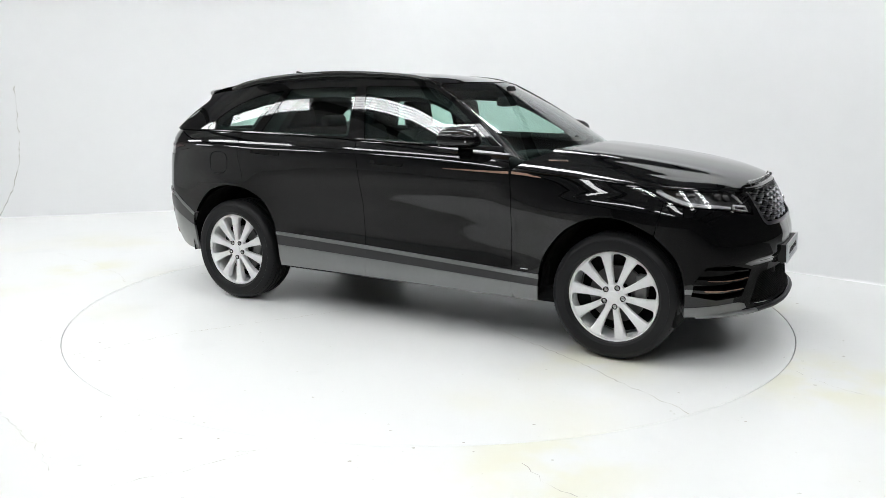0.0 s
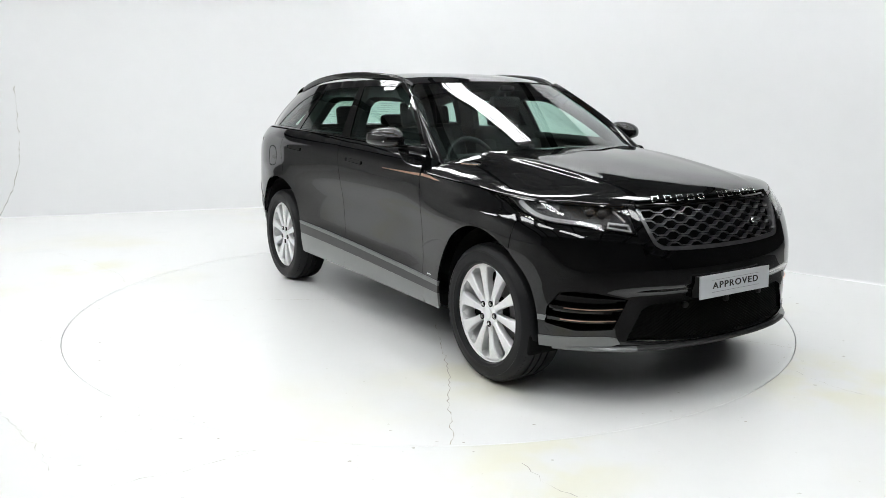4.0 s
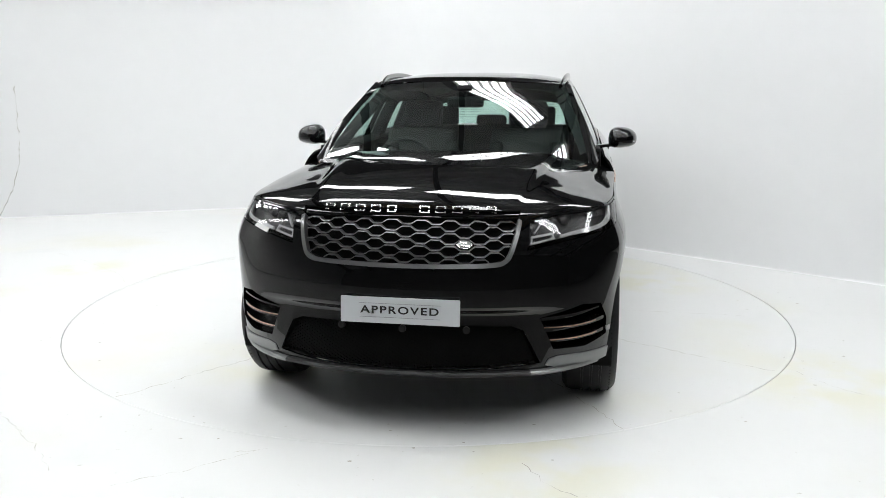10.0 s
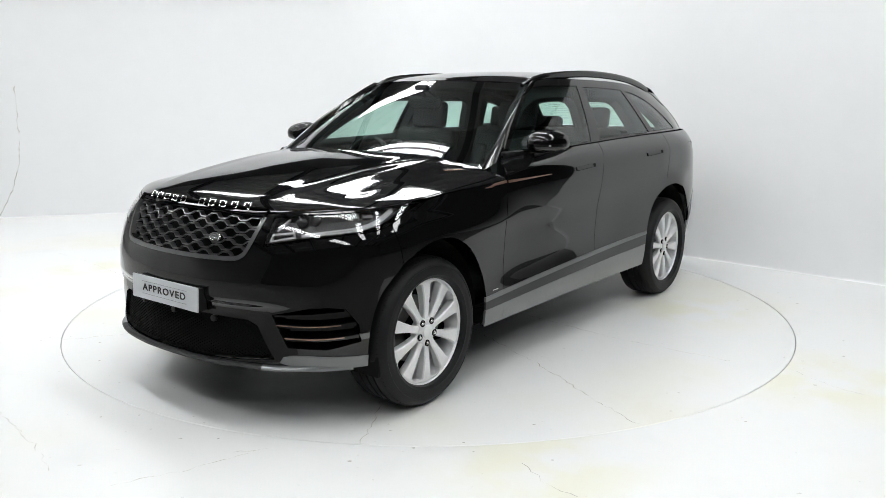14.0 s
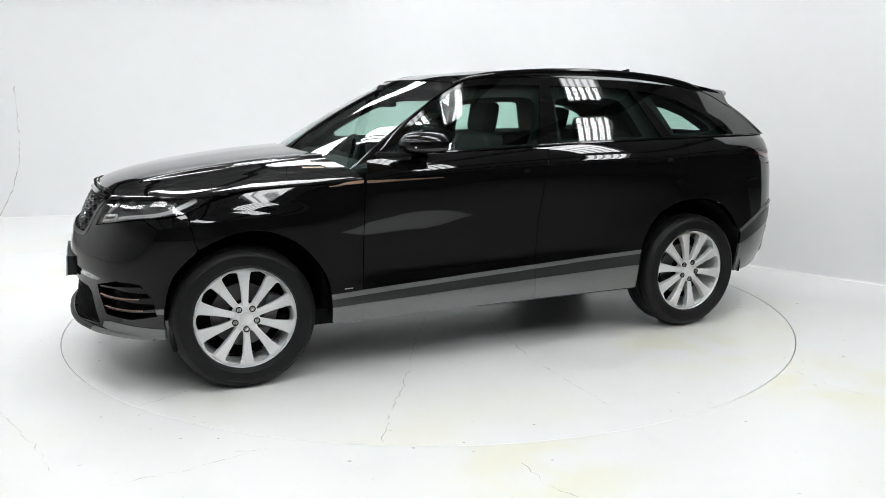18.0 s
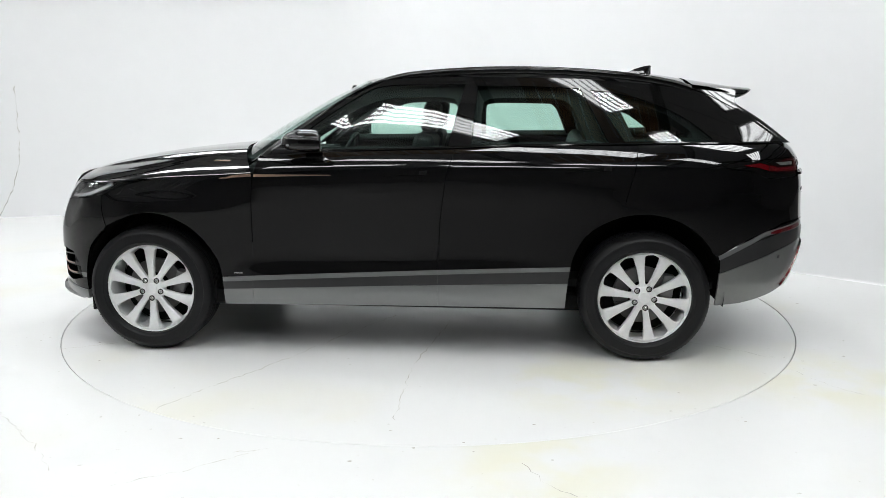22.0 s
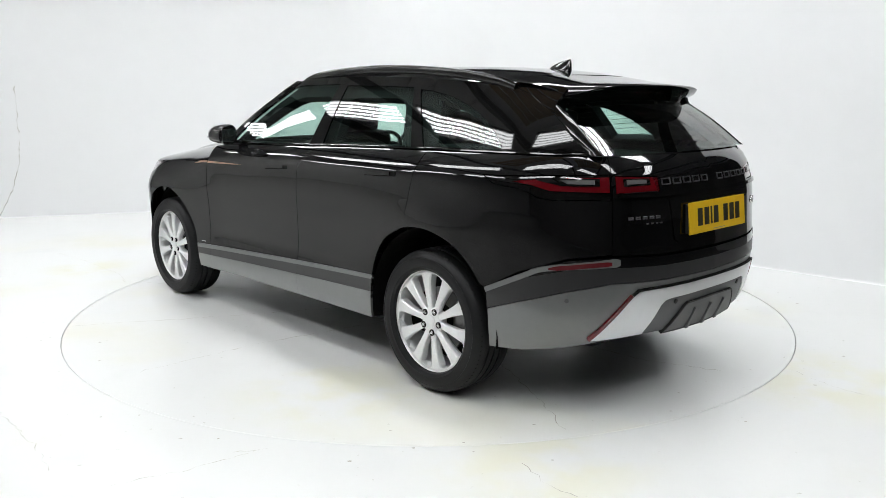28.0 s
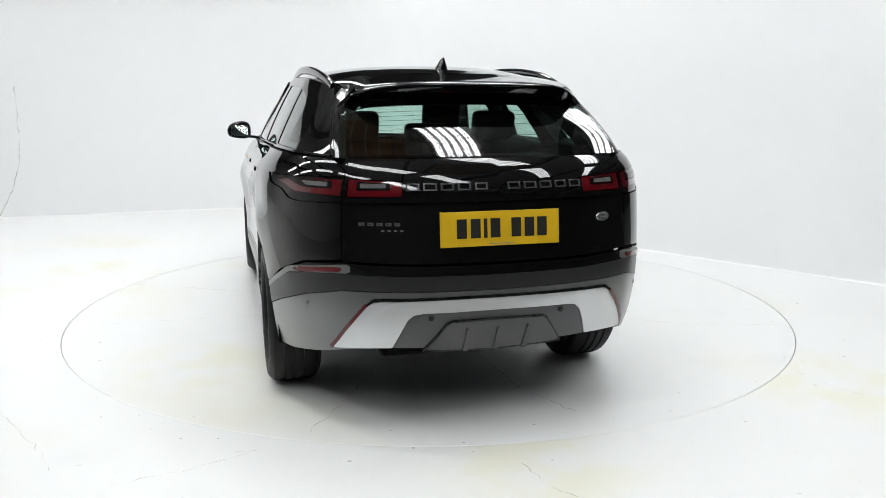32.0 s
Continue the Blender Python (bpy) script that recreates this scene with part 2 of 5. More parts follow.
v, f = wall_strip(path, 2.9, 0.15)
wall = mesh_part("wall_north", v, f, WALL, None)
tagged(wall, "white curved studio backdrop wall with fine cracks", "wall", kind="structure")

# unseen bare concrete beyond the painted floor, laid to shape the car's reflections
def hall_concrete():
    """Bare concrete; its colour runs pale to dark eastwards to set the doors' reflections."""
    m = material("bare_concrete", (0.3, 0.298, 0.29), 0.7, vary=0.12, bump=0.1, scale=5)
    n, l = m.node_tree.nodes, m.node_tree.links
    co, sp, ns, ad, mr, mx = (n.new("ShaderNode" + k) for k in ("TexCoord", "SeparateXYZ", "TexNoise", "Math", "MapRange", "Mix"))
    ns.inputs["Scale"].default_value, ns.inputs["Detail"].default_value = 0.35, 4
    l.new(co.outputs["Object"], sp.inputs[0])
    l.new(co.outputs["Object"], ns.inputs["Vector"])
    ad.operation = "MULTIPLY_ADD"
    ad.inputs[1].default_value = 5.0
    l.new(ns.outputs["Fac"], ad.inputs[0])
    l.new(sp.outputs["X"], ad.inputs[2])
    mr.interpolation_type = "SMOOTHSTEP"
    mr.inputs["From Min"].default_value, mr.inputs["From Max"].default_value = -3.0, 3.0
    l.new(ad.outputs[0], mr.inputs["Value"])
    mx.data_type = "RGBA"
    mx.inputs["A"].default_value, mx.inputs["B"].default_value = (0.44, 0.437, 0.425, 1), (0.13, 0.128, 0.123, 1)
    l.new(mr.outputs[0], mx.inputs["Factor"])
    l.new(mx.outputs["Result"], n["Principled BSDF"].inputs["Base Color"])
    return m


bm = bmesh.new()
for quad in ([(-9.5, -11.9), (13.9, -11.9), (13.9, -2.99), (-9.5, -2.99)], [(-9.5, -2.99), (-1.85, -2.99), (-5.5, 4.0), (-9.5, 4.0)], [(1.77, -2.99), (13.9, -2.99), (13.9, 0.25), (3.85, 0.25)]):
    bm.faces.new([bm.verts.new((x, y, 0.004)) for x, y in quad])
tagged(part("floor_hall", bm, hall_concrete(), None), "unseen grey concrete floor beyond the white paint, toned for reflections", "floor", kind="structure")

# the unseen dark hall round the studio; its dimness is put into the wall colour
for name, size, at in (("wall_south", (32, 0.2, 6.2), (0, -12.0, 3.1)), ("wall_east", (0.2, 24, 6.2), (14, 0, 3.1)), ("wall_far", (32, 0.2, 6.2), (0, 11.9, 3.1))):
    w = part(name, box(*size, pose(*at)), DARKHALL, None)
    tagged(w, "unseen hall wall, coloured dark for the unlit hall", "wall", kind="structure")
# unseen pale wall, added so the car's flanks reflect lighter
PALEHALL = material("pale_fill_wall", (0.68, 0.68, 0.67), 0.8, vary=0.1, scale=2)
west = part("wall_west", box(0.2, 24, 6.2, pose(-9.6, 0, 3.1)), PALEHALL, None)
tagged(west, "unseen pale wall added to lighten reflections in the car", "wall", kind="structure")
ceiling = part("ceiling", joined(box(32, 26, 0.1, pose(0, 0, 6.25)), *[box(32, 0.05, 0.10, pose(0, -11.5 + 0.9 * i, 6.15)) for i in range(26)]), ROOFING, None)
tagged(ceiling, "pale grey warehouse roof with purlins", "ceiling", kind="structure")
beams = part("roof_beams", joined(*[box(0.14, 24, 0.30, pose(-12 + 3 * i, 0, 5.9), 0.01, 1) for i in range(9)]), BEAM, None)
tagged(beams, "dark steel beams under the warehouse roof", "ceiling", kind="structure")


TIMBER = material("brown_timber_boards", (0.46, 0.29, 0.15), 0.6, vary=0.35, bump=0.3, scale=14)
for x0, y0, count, run in ((-2.0, -1.35, 12, 1.3), (0.65, -3.7, 11, 2.5)):
    boards = [box(0.16, run, 0.03, pose(x0 + 0.19 * k, y0, 5.25 + 0.012 * (k % 3)), 0.004, 1) for k in range(count)]
    battens = [box(0.19 * count, 0.10, 0.14, pose(x0 + 0.095 * (count - 1), y0 + q * run * 0.4, 5.37)) for q in (-1, 1)]
    timber = part("ceiling_timber", joined(*boards, *battens), TIMBER, None)
    tagged(timber, "brown timber boarding hung under the roof", "ceiling", kind="structure")


def light_bank(at, turn, tubes=5, length=1.8, pitch=0.11):
    root = tagged(new("light_bank"), "grey hanging batten bank of lit fluorescent tubes", "light", "studio light banks")
    root.matrix_basis = pose(*at, 0, 0, turn)
    w = tubes * pitch + 0.06
    part("tray", joined(box(length + 0.1, w, 0.03, pose(0, 0, 0.07), 0.004), box(length + 0.1, 0.02, 0.09, pose(0, w / 2, 0.03)), box(length + 0.1, 0.02, 0.09, pose(0, -w / 2, 0.03))), FIXTURE, root)
    data = None
    for i in range(tubes):
        y = (i - (tubes - 1) / 2) * pitch
        if data is None:
            t = part("tube", tube([(-length / 2, 0, 0), (length / 2, 0, 0)], 0.033, 10, 0.5), TUBE, root)
            data = t.data
        else:
            t = new("tube", data)
            t.parent = root
        t.location = (0, y, 0.02)
    for s in (-1, 1):
        part("hanger", tube([(s * length / 3, 0, 0.08), (s * length / 3, 0, 5.9 - at[2])], 0.006, 6), FIXTURE, root)
    return root


# rows of banks run parallel to the long backdrop wall: n across the rows, d along them
# last row and -6.56 banks are unseen, added to brighten floor and left wall
for n_row, along in ((1.45, (-3.23, -0.43, 2.37, 5.17)), (-0.62, (-3.7, -0.91, 1.89, 4.69)), (-2.8, (-6.56, -3.76, -0.96, 1.84, 4.64)), (-4.9, (-6.56, -3.76, -0.96, 1.84, 4.64))):
    for d_row in along:
        light_bank((0.695 * n_row + 0.719 * d_row, 0.719 * n_row - 0.695 * d_row, 4.0), -44, 5, 2.1, 0.098)


# fine cracks in the paint, each a thin broken line
crack_rng = random.Random(5)


def crack(points, parent, width=0.0045, wander=0.012, lift=0.0025, up=None, name="crack"):
    """Thin ribbon along points (floor plan, or any 3D line with its surface normal)."""
    pts = []
    for a, b in zip(points, points[1:]):
        a, b = Vector(a).to_3d(), Vector(b).to_3d()
        k = max(2, int((b - a).length / 0.035))
        pts += [a.lerp(b, i / k) for i in range(k)]
    pts.append(Vector(points[-1]).to_3d())
    nrm = Vector(up) if up else Vector((0, 0, 1))
    v, f = [], []
    for i, p in enumerate(pts):
        d = (pts[min(i + 1, len(pts) - 1)] - pts[max(i - 1, 0)]).normalized()
        sd = nrm.cross(d)
        p = p + sd * crack_rng.uniform(-wander, wander) + nrm * lift
        w = width * max(0.04, crack_rng.uniform(-0.1, 1.0))
        v += [tuple(p + sd * w / 2), tuple(p - sd * w / 2)]
        if i:
            k = 2 * i
            f.append((k - 2, k - 1, k + 1, k))
    return mesh_part(name, v, f, CRACK, parent, smooth=False)


for pts in ([(0.21, 0.38), (0.51, 0.93), (0.68, 1.29), (0.83, 1.57), (1.03, 1.9), (1.15, 2.16)], [(2.14, -1.21), (1.93, -1.07), (1.74, -0.97), (1.52, -0.82), (1.2, -0.63), (0.5, -0.28)], [(1.3, 0.8), (1.75, 1.08), (2.1, 1.29)], [(-0.9, 0.05), (-1.83, 0.0), (-2.02, -0.08), (-2.21, -0.14)], [(-1.1, 0.55), (-1.71, 0.87), (-1.93, 1.0), (-2.1, 1.12)], [(-0.02, 2.2), (-0.02, 1.4), (-0.12, 0.83), (-0.21, 0.32)], [(-0.4, -0.5), (-1.0, -1.5), (-1.2, -2.1)]):
    crack(pts, turntable, 0.006)
for pts in ([(-0.84, -2.55), (-0.82, -2.50), (-0.76, -2.51), (-0.70, -2.48)], [(-1.25, -2.82), (-1.02, -2.70), (-0.92, -2.64), (-0.78, -2.53)], [(-3.62, 1.92), (-3.17, 1.51), (-2.61, 0.91), (-2.49, 0.66)], [(0.38, -2.64), (0.44, -2.79), (0.55, -2.93)], [(2.01, -1.53), (2.10, -1.75), (2.22, -1.91)], [(-2.06, -2.08), (-1.73, -2.43), (-1.54, -2.68)]):
    crack(pts, floor, 0.004)
# small chips along the rim of the pit
for k in range(46):
    a = crack_rng.uniform(math.pi * 0.95, math.pi * 2.1)
    r = R_TABLE + crack_rng.choice((-1, 1)) * crack_rng.uniform(0.02, 0.30)
    p = Vector((r * math.cos(a), r * math.sin(a), 0.002))
    q = crack_rng.uniform(0.004, 0.011)
    b = bmesh.new()
    bmesh.ops.create_circle(b, cap_ends=True, segments=7, radius=q, matrix=Matrix.Translation(p) @ Matrix.Diagonal((1, crack_rng.uniform(0.3, 0.8), 1, 1)))
    part("paint_chip", b, CRACK, floor)
crack([(-5.03, 4.22, 1.6), (-5.03, 4.22, 1.06), (-5.05, 4.21, 0.69), (-5.15, 4.18, 0.34), (-5.3, 4.13, 0.03)], wall, 0.010, 0.01, 0.02, (0.31, -0.95, 0), "wall_crack")


# ---- car skin ----
# plan line at the widest height, from the nose round the left flank to the tail
PLAN = np.array(curve([(2.254, 0.0), (2.246, 0.2), (2.206, 0.42), (2.125, 0.62), (2.01, 0.785), (1.85, 0.90), (1.66, 0.950), (1.4, 0.964), (1.0, 0.955), (0.5, 0.948), (0.0, 0.945), (-0.5, 0.948), (-1.0, 0.957), (-1.437, 0.965), (-1.75, 0.948), (-2.0, 0.895), (-2.18, 0.815), (-2.33, 0.68), (-2.42, 0.49), (-2.466, 0.26), (-2.48, 0.0)], 24))
ARC = np.concatenate([[0], np.cumsum(np.hypot(*np.diff(PLAN, axis=0).T))])
UMAX = ARC[-1]
UD = np.linspace(0, UMAX, 900)
PX, PY = np.interp(UD, ARC, PLAN[:, 0]), np.interp(UD, ARC, PLAN[:, 1])
for k in range(6):
    PX[1:-1] = (PX[:-2] + 2 * PX[1:-1] + PX[2:]) / 4
    PY[1:-1] = (PY[:-2] + 2 * PY[1:-1] + PY[2:]) / 4
DX, DY = np.gradient(PX, UD), np.gradient(PY, UD)
# the plan line meets the middle of the car square
DX[0] = DX[-1] = 0.0
for k in range(12):
    DX[1:-1] = (DX[:-2] + 2 * DX[1:-1] + DX[2:]) / 4
LN = np.hypot(DX, DY)
NX, NY = DY / LN, -DX / LN
if NY[450] < 0:
    NX, NY = -NX, -NY


def ux(x):
    """Length along the skin at which the left flank has this x."""
    return float(np.interp(-x, -PX, UD))


def uf(y):
    """The same by the distance from the middle, at the nose."""
    k = UD < ux(1.7)
    return float(np.sign(y) * np.interp(abs(y), PY[k], UD[k]))


def ub(y):
    """The same at the tail; past the middle the length runs on round the right flank."""
    k = UD > ux(-1.75)
    u = float(np.interp(-abs(y), -PY[k], UD[k]))
    return u if y >= 0 else 2 * UMAX - u


# how far the skin lies inside the plan line, by height, at stations along it
STATIONS = []
STATIONS.append((0.0, [(0.15, 0.10), (0.265, 0.022), (0.31, 0.002), (0.36, 0.006), (0.50, 0.022), (0.572, 0.028), (0.592, 0.008), (0.68, 0.012), (0.79, 0.045), (0.87, 0.078), (0.94, 0.115), (1.0, 0.165), (1.3, 0.5)]))
STATIONS.append((uf(0.45), [(0.15, 0.10), (0.265, 0.022), (0.31, 0.002), (0.36, 0.006), (0.50, 0.022), (0.572, 0.028), (0.592, 0.008), (0.68, 0.010), (0.79, 0.04), (0.87, 0.07), (0.94, 0.105), (1.0, 0.155), (1.3, 0.5)]))
STATIONS.append((uf(0.76), [(0.15, 0.08), (0.30, 0.03), (0.38, 0.02), (0.50, 0.004), (0.58, 0.0), (0.68, 0.004), (0.79, 0.024), (0.87, 0.052), (0.94, 0.092), (1.0, 0.145), (1.3, 0.5)]))
STATIONS.append((ux(1.75), [(0.15, 0.05), (0.30, 0.02), (0.45, 0.004), (0.58, 0.0), (0.70, -0.008), (0.80, -0.012), (0.86, 0.0), (0.92, 0.026), (0.97, 0.052), (1.03, 0.095), (1.06, 0.125), (1.3, 0.4)]))
STATIONS.append((ux(1.25), [(0.15, 0.05), (0.30, 0.02), (0.45, 0.004), (0.58, 0.0), (0.73, -0.008), (0.84, -0.013), (0.895, -0.004), (0.94, 0.014), (1.0, 0.034), (1.06, 0.058), (1.10, 0.09), (1.3, 0.35)]))
STATIONS.append((ux(0.6), [(0.15, 0.06), (0.29, 0.022), (0.38, 0.008), (0.46, 0.014), (0.58, 0.026), (0.75, 0.020), (0.92, 0.003), (1.0, 0.0), (1.05, 0.005), (1.09, 0.016), (1.13, 0.036), (1.16, 0.063), (1.19, 0.100), (1.3, 0.18)]))
STATIONS.append((ux(-0.4), [(0.15, 0.06), (0.29, 0.022), (0.38, 0.008), (0.48, 0.014), (0.60, 0.026), (0.78, 0.020), (0.95, 0.003), (1.03, 0.0), (1.08, 0.004), (1.12, 0.014), (1.16, 0.036), (1.19, 0.062), (1.22, 0.098), (1.3, 0.16)]))
STATIONS.append((ux(-1.2), [(0.15, 0.05), (0.30, 0.02), (0.45, 0.004), (0.6, 0.002), (0.82, 0.002), (0.97, 0.0), (1.05, 0.001), (1.10, 0.006), (1.14, 0.021), (1.18, 0.048), (1.21, 0.075), (1.235, 0.105), (1.3, 0.16)]))
STATIONS.append((ux(-1.55), [(0.15, 0.055), (0.31, 0.022), (0.45, 0.004), (0.6, 0.0), (0.76, -0.008), (0.88, -0.014), (0.93, -0.006), (0.97, 0.006), (1.04, 0.009), (1.10, 0.013), (1.14, 0.026), (1.185, 0.056), (1.215, 0.083), (1.238, 0.114), (1.3, 0.17)]))
STATIONS.append((ux(-1.8), [(0.15, 0.06), (0.33, 0.03), (0.45, 0.012), (0.6, 0.0), (0.85, 0.0), (1.0, 0.004), (1.07, 0.008), (1.12, 0.018), (1.16, 0.038), (1.20, 0.073), (1.24, 0.125), (1.3, 0.18)]))
STATIONS.append((ux(-2.2), [(0.15, 0.14), (0.33, 0.075), (0.45, 0.03), (0.6, 0.006), (0.74, 0.0), (0.95, 0.008), (1.08, 0.021), (1.14, 0.035), (1.19, 0.058), (1.22, 0.080), (1.24, 0.106), (1.3, 0.19)]))
STATIONS.append((ub(0.5), [(0.15, 0.30), (0.33, 0.13), (0.42, 0.06), (0.55, 0.018), (0.70, 0.0), (0.85, 0.011), (1.03, 0.023), (1.10, 0.040), (1.15, 0.058), (1.19, 0.082), (1.235, 0.130), (1.3, 0.25)]))
STATIONS.append((UMAX, [(0.15, 0.30), (0.33, 0.13), (0.42, 0.06), (0.55, 0.018), (0.70, 0.0), (0.85, 0.011), (1.03, 0.023), (1.10, 0.040), (1.15, 0.058), (1.19, 0.082), (1.235, 0.130), (1.3, 0.25)]))
ZD = np.linspace(0.15, 1.3, 460)
_rows = np.array([pchip(*zip(*p), ZD) for _, p in STATIONS])
for k in range(9):
    _rows[:, 1:-1] = (_rows[:, :-2] + 2 * _rows[:, 1:-1] + _rows[:, 2:]) / 4
INSET = np.array([pchip([s for s, _ in STATIONS], _rows[:, j], UD) for j in range(len(ZD))]).T
for k in range(60):
    INSET[1:-1] = (INSET[:-2] + 2 * INSET[1:-1] + INSET[2:]) / 4


def skin(u, z, out=0.0):
    """The place on the car's lower body at length u along it and height z; arrays."""
    u, z = np.asarray(u, float), np.asarray(z, float)
    w = (u + UMAX) % (2 * UMAX) - UMAX
    s, a = np.where(w < 0, -1.0, 1.0), np.abs(w)
    fu = np.clip(a / UMAX * (len(UD) - 1), 0, len(UD) - 1.001)
    fz = np.clip((z - ZD[0]) / (ZD[-1] - ZD[0]) * (len(ZD) - 1), 0, len(ZD) - 1.001)
    i, j = fu.astype(int), fz.astype(int)
    p, q = fu - i, fz - j
    ins = (INSET[i, j] * (1 - p) + INSET[i + 1, j] * p) * (1 - q) + (INSET[i, j + 1] * (1 - p) + INSET[i + 1, j + 1] * p) * q - out
    px, py, nx, ny = (t[i] * (1 - p) + t[i + 1] * p for t in (PX, PY, NX, NY))
    return np.stack([px - nx * ins, s * (py - ny * ins), z + 0 * px], -1)


# greenhouse flank: between the belt and the roof edge, by x and z
BELT = [(1.0, 0.775, 1.13), (0.66, 0.838, 1.172), (0.0, 0.85, 1.196), (-0.8, 0.852, 1.222), (-1.3, 0.845, 1.233), (-1.8, 0.798, 1.238), (-2.1, 0.712, 1.238), (-2.32, 0.625, 1.238)]
EAVE = [(0.25, 0.615, 1.58), (0.0, 0.640, 1.592), (-0.4, 0.655, 1.602), (-1.0, 0.648, 1.592), (-1.4, 0.628, 1.565), (-1.7, 0.595, 1.535), (-2.0, 0.548, 1.50), (-2.4, 0.50, 1.45)]


def along_x(table, x, col):
    xs = [-r[0] for r in table]
    return pchip(xs, [r[col] for r in table], -np.asarray(x, float))


def flank(x, z, out=0.0):
    x, z = np.asarray(x, float), np.asarray(z, float)
    yb, zb, yt, zt = along_x(BELT, x, 1), along_x(BELT, x, 2), along_x(EAVE, x, 1), along_x(EAVE, x, 2)
    t = (z - zb) / (zt - zb)
    return np.stack([x, yb + (yt - yb) * t + 0.042 * t * (1 - t) + out, z], -1)


def flank_right(x, z, out=0.0):
    return flank(x, z, out) * np.array([1, -1, 1])


def inside(poly, pts):
    poly, pts = np.asarray(poly), np.asarray(pts)
    x, y = pts[:, 0], pts[:, 1]
    res = np.zeros(len(pts), bool)
    j = len(poly) - 1
    for i in range(len(poly)):
        (xi, yi), (xj, yj) = poly[i], poly[j]
        hit = ((yi > y) != (yj > y)) & (x < (xj - xi) * (y - yi) / (yj - yi + 1e-15) + xi)
        res ^= hit
        j = i
    return res


def shrunk(poly, d):
    """The polygon drawn in by d."""
    p = np.asarray(poly, float)
    area = 0.5 * np.sum(p[:, 0] * np.roll(p[:, 1], -1) - np.roll(p[:, 0], -1) * p[:, 1])
    if area < 0:
        p = p[::-1]
    a, b = p - np.roll(p, 1, 0), np.roll(p, -1, 0) - p
    a, b = a / np.linalg.norm(a, axis=1)[:, None], b / np.linalg.norm(b, axis=1)[:, None]
    na, nb = np.stack([-a[:, 1], a[:, 0]], 1), np.stack([-b[:, 1], b[:, 0]], 1)
    m = na + nb
    k = np.maximum((m * m).sum(1) / 2, 0.35)
    return p + m / k[:, None] * d


def split_edges(poly, step):
    out = []
    n = len(poly)
    for i in range(n):
        a, b = np.array(poly[i]), np.array(poly[(i + 1) % n])
        k = max(1, int(np.ceil(np.linalg.norm(b - a) / step)))
        out += [tuple(a + (b - a) * t / k) for t in range(k)]
    return out


from mathutils.geometry import delaunay_2d_cdt


def panel(name, poly, fn, mat, parent, holes=(), step=0.035, depth=0.014, gap=0.0018, out=0.0, label="", flip=False):
    """A sheet of bodywork: the polygon, laid on the surface fn, with a turned-in edge."""
    loops = [split_edges(shrunk(poly, gap), step)] + [split_edges(shrunk(h, -gap), step) for h in holes]
    verts, edges = [], []
    for lp in loops:
        o = len(verts)
        verts += lp
        edges += [(o + i, o + (i + 1) % len(lp)) for i in range(len(lp))]
    nb = len(verts)
    P = np.array(loops[0])
    lo, hi = P.min(0), P.max(0)
    gx, gy = np.meshgrid(np.arange(lo[0] + step / 2, hi[0], step), np.arange(lo[1] + step / 2, hi[1], step))
    g = np.stack([gx.ravel(), gy.ravel()], 1)
    g = g[inside(P, g)]
    for h in loops[1:]:
        if len(g):
            g = g[~inside(h, g)]
    if len(g):
        B = np.array(verts)
        dist = np.min(np.hypot(g[:, None, 0] - B[None, :, 0], g[:, None, 1] - B[None, :, 1]), axis=1)
        g = g[dist > step * 0.45]
        verts += [tuple(q) for q in g]
    vs, es, fs = delaunay_2d_cdt([Vector(q) for q in verts], edges, [], 0, 1e-6)[:3]
    vs = np.array([tuple(q) for q in vs])
    tri = np.array([list(q) for q in fs])
    cen = vs[tri].mean(1)
    ok = inside(P, cen)
    for h in loops[1:]:
        ok &= ~inside(h, cen)
    tri = tri[ok]
    e = 0.006
    a, b = vs[:, 0], vs[:, 1]
    pos = fn(a, b, out)
    nor = np.cross(fn(a + e, b, out) - fn(a - e, b, out), fn(a, b + e, out) - fn(a, b - e, out))
    nor /= np.linalg.norm(nor, axis=1)[:, None]
    if flip:
        nor = -nor
    fnor = np.cross(pos[tri[:, 1]] - pos[tri[:, 0]], pos[tri[:, 2]] - pos[tri[:, 0]])
    back = (fnor * nor[tri].mean(1)).sum(1) < 0
    tri[back] = tri[back][:, ::-1]
    faces = [tuple(t) for t in tri]
    count = {}
    for t in faces:
        for k in range(3):
            q = (t[k], t[(k + 1) % 3])
            count[q] = 1
    border = [q for q in count if (q[1], q[0]) not in count]
    allv = [tuple(q) for q in pos]
    loopn = [tuple(nor[k]) for t in faces for k in t]
    rim = {}
    for q in border:
        for k in q:
            if k not in rim:
                rim[k] = len(allv)
                allv += [tuple(pos[k]), tuple(pos[k] - nor[k] * depth)]
    for q in border:
        a, b = rim[q[0]], rim[q[1]]
        faces.append((b, a, a + 1, b + 1))
        side = np.cross(pos[q[0]] - pos[q[1]], -nor[q[0]] * np.sign(depth))
        side /= np.linalg.norm(side) + 1e-12
        loopn += [tuple(side)] * 4
    return mesh_part(name, allv, faces, mat, parent, label, True, loopn)


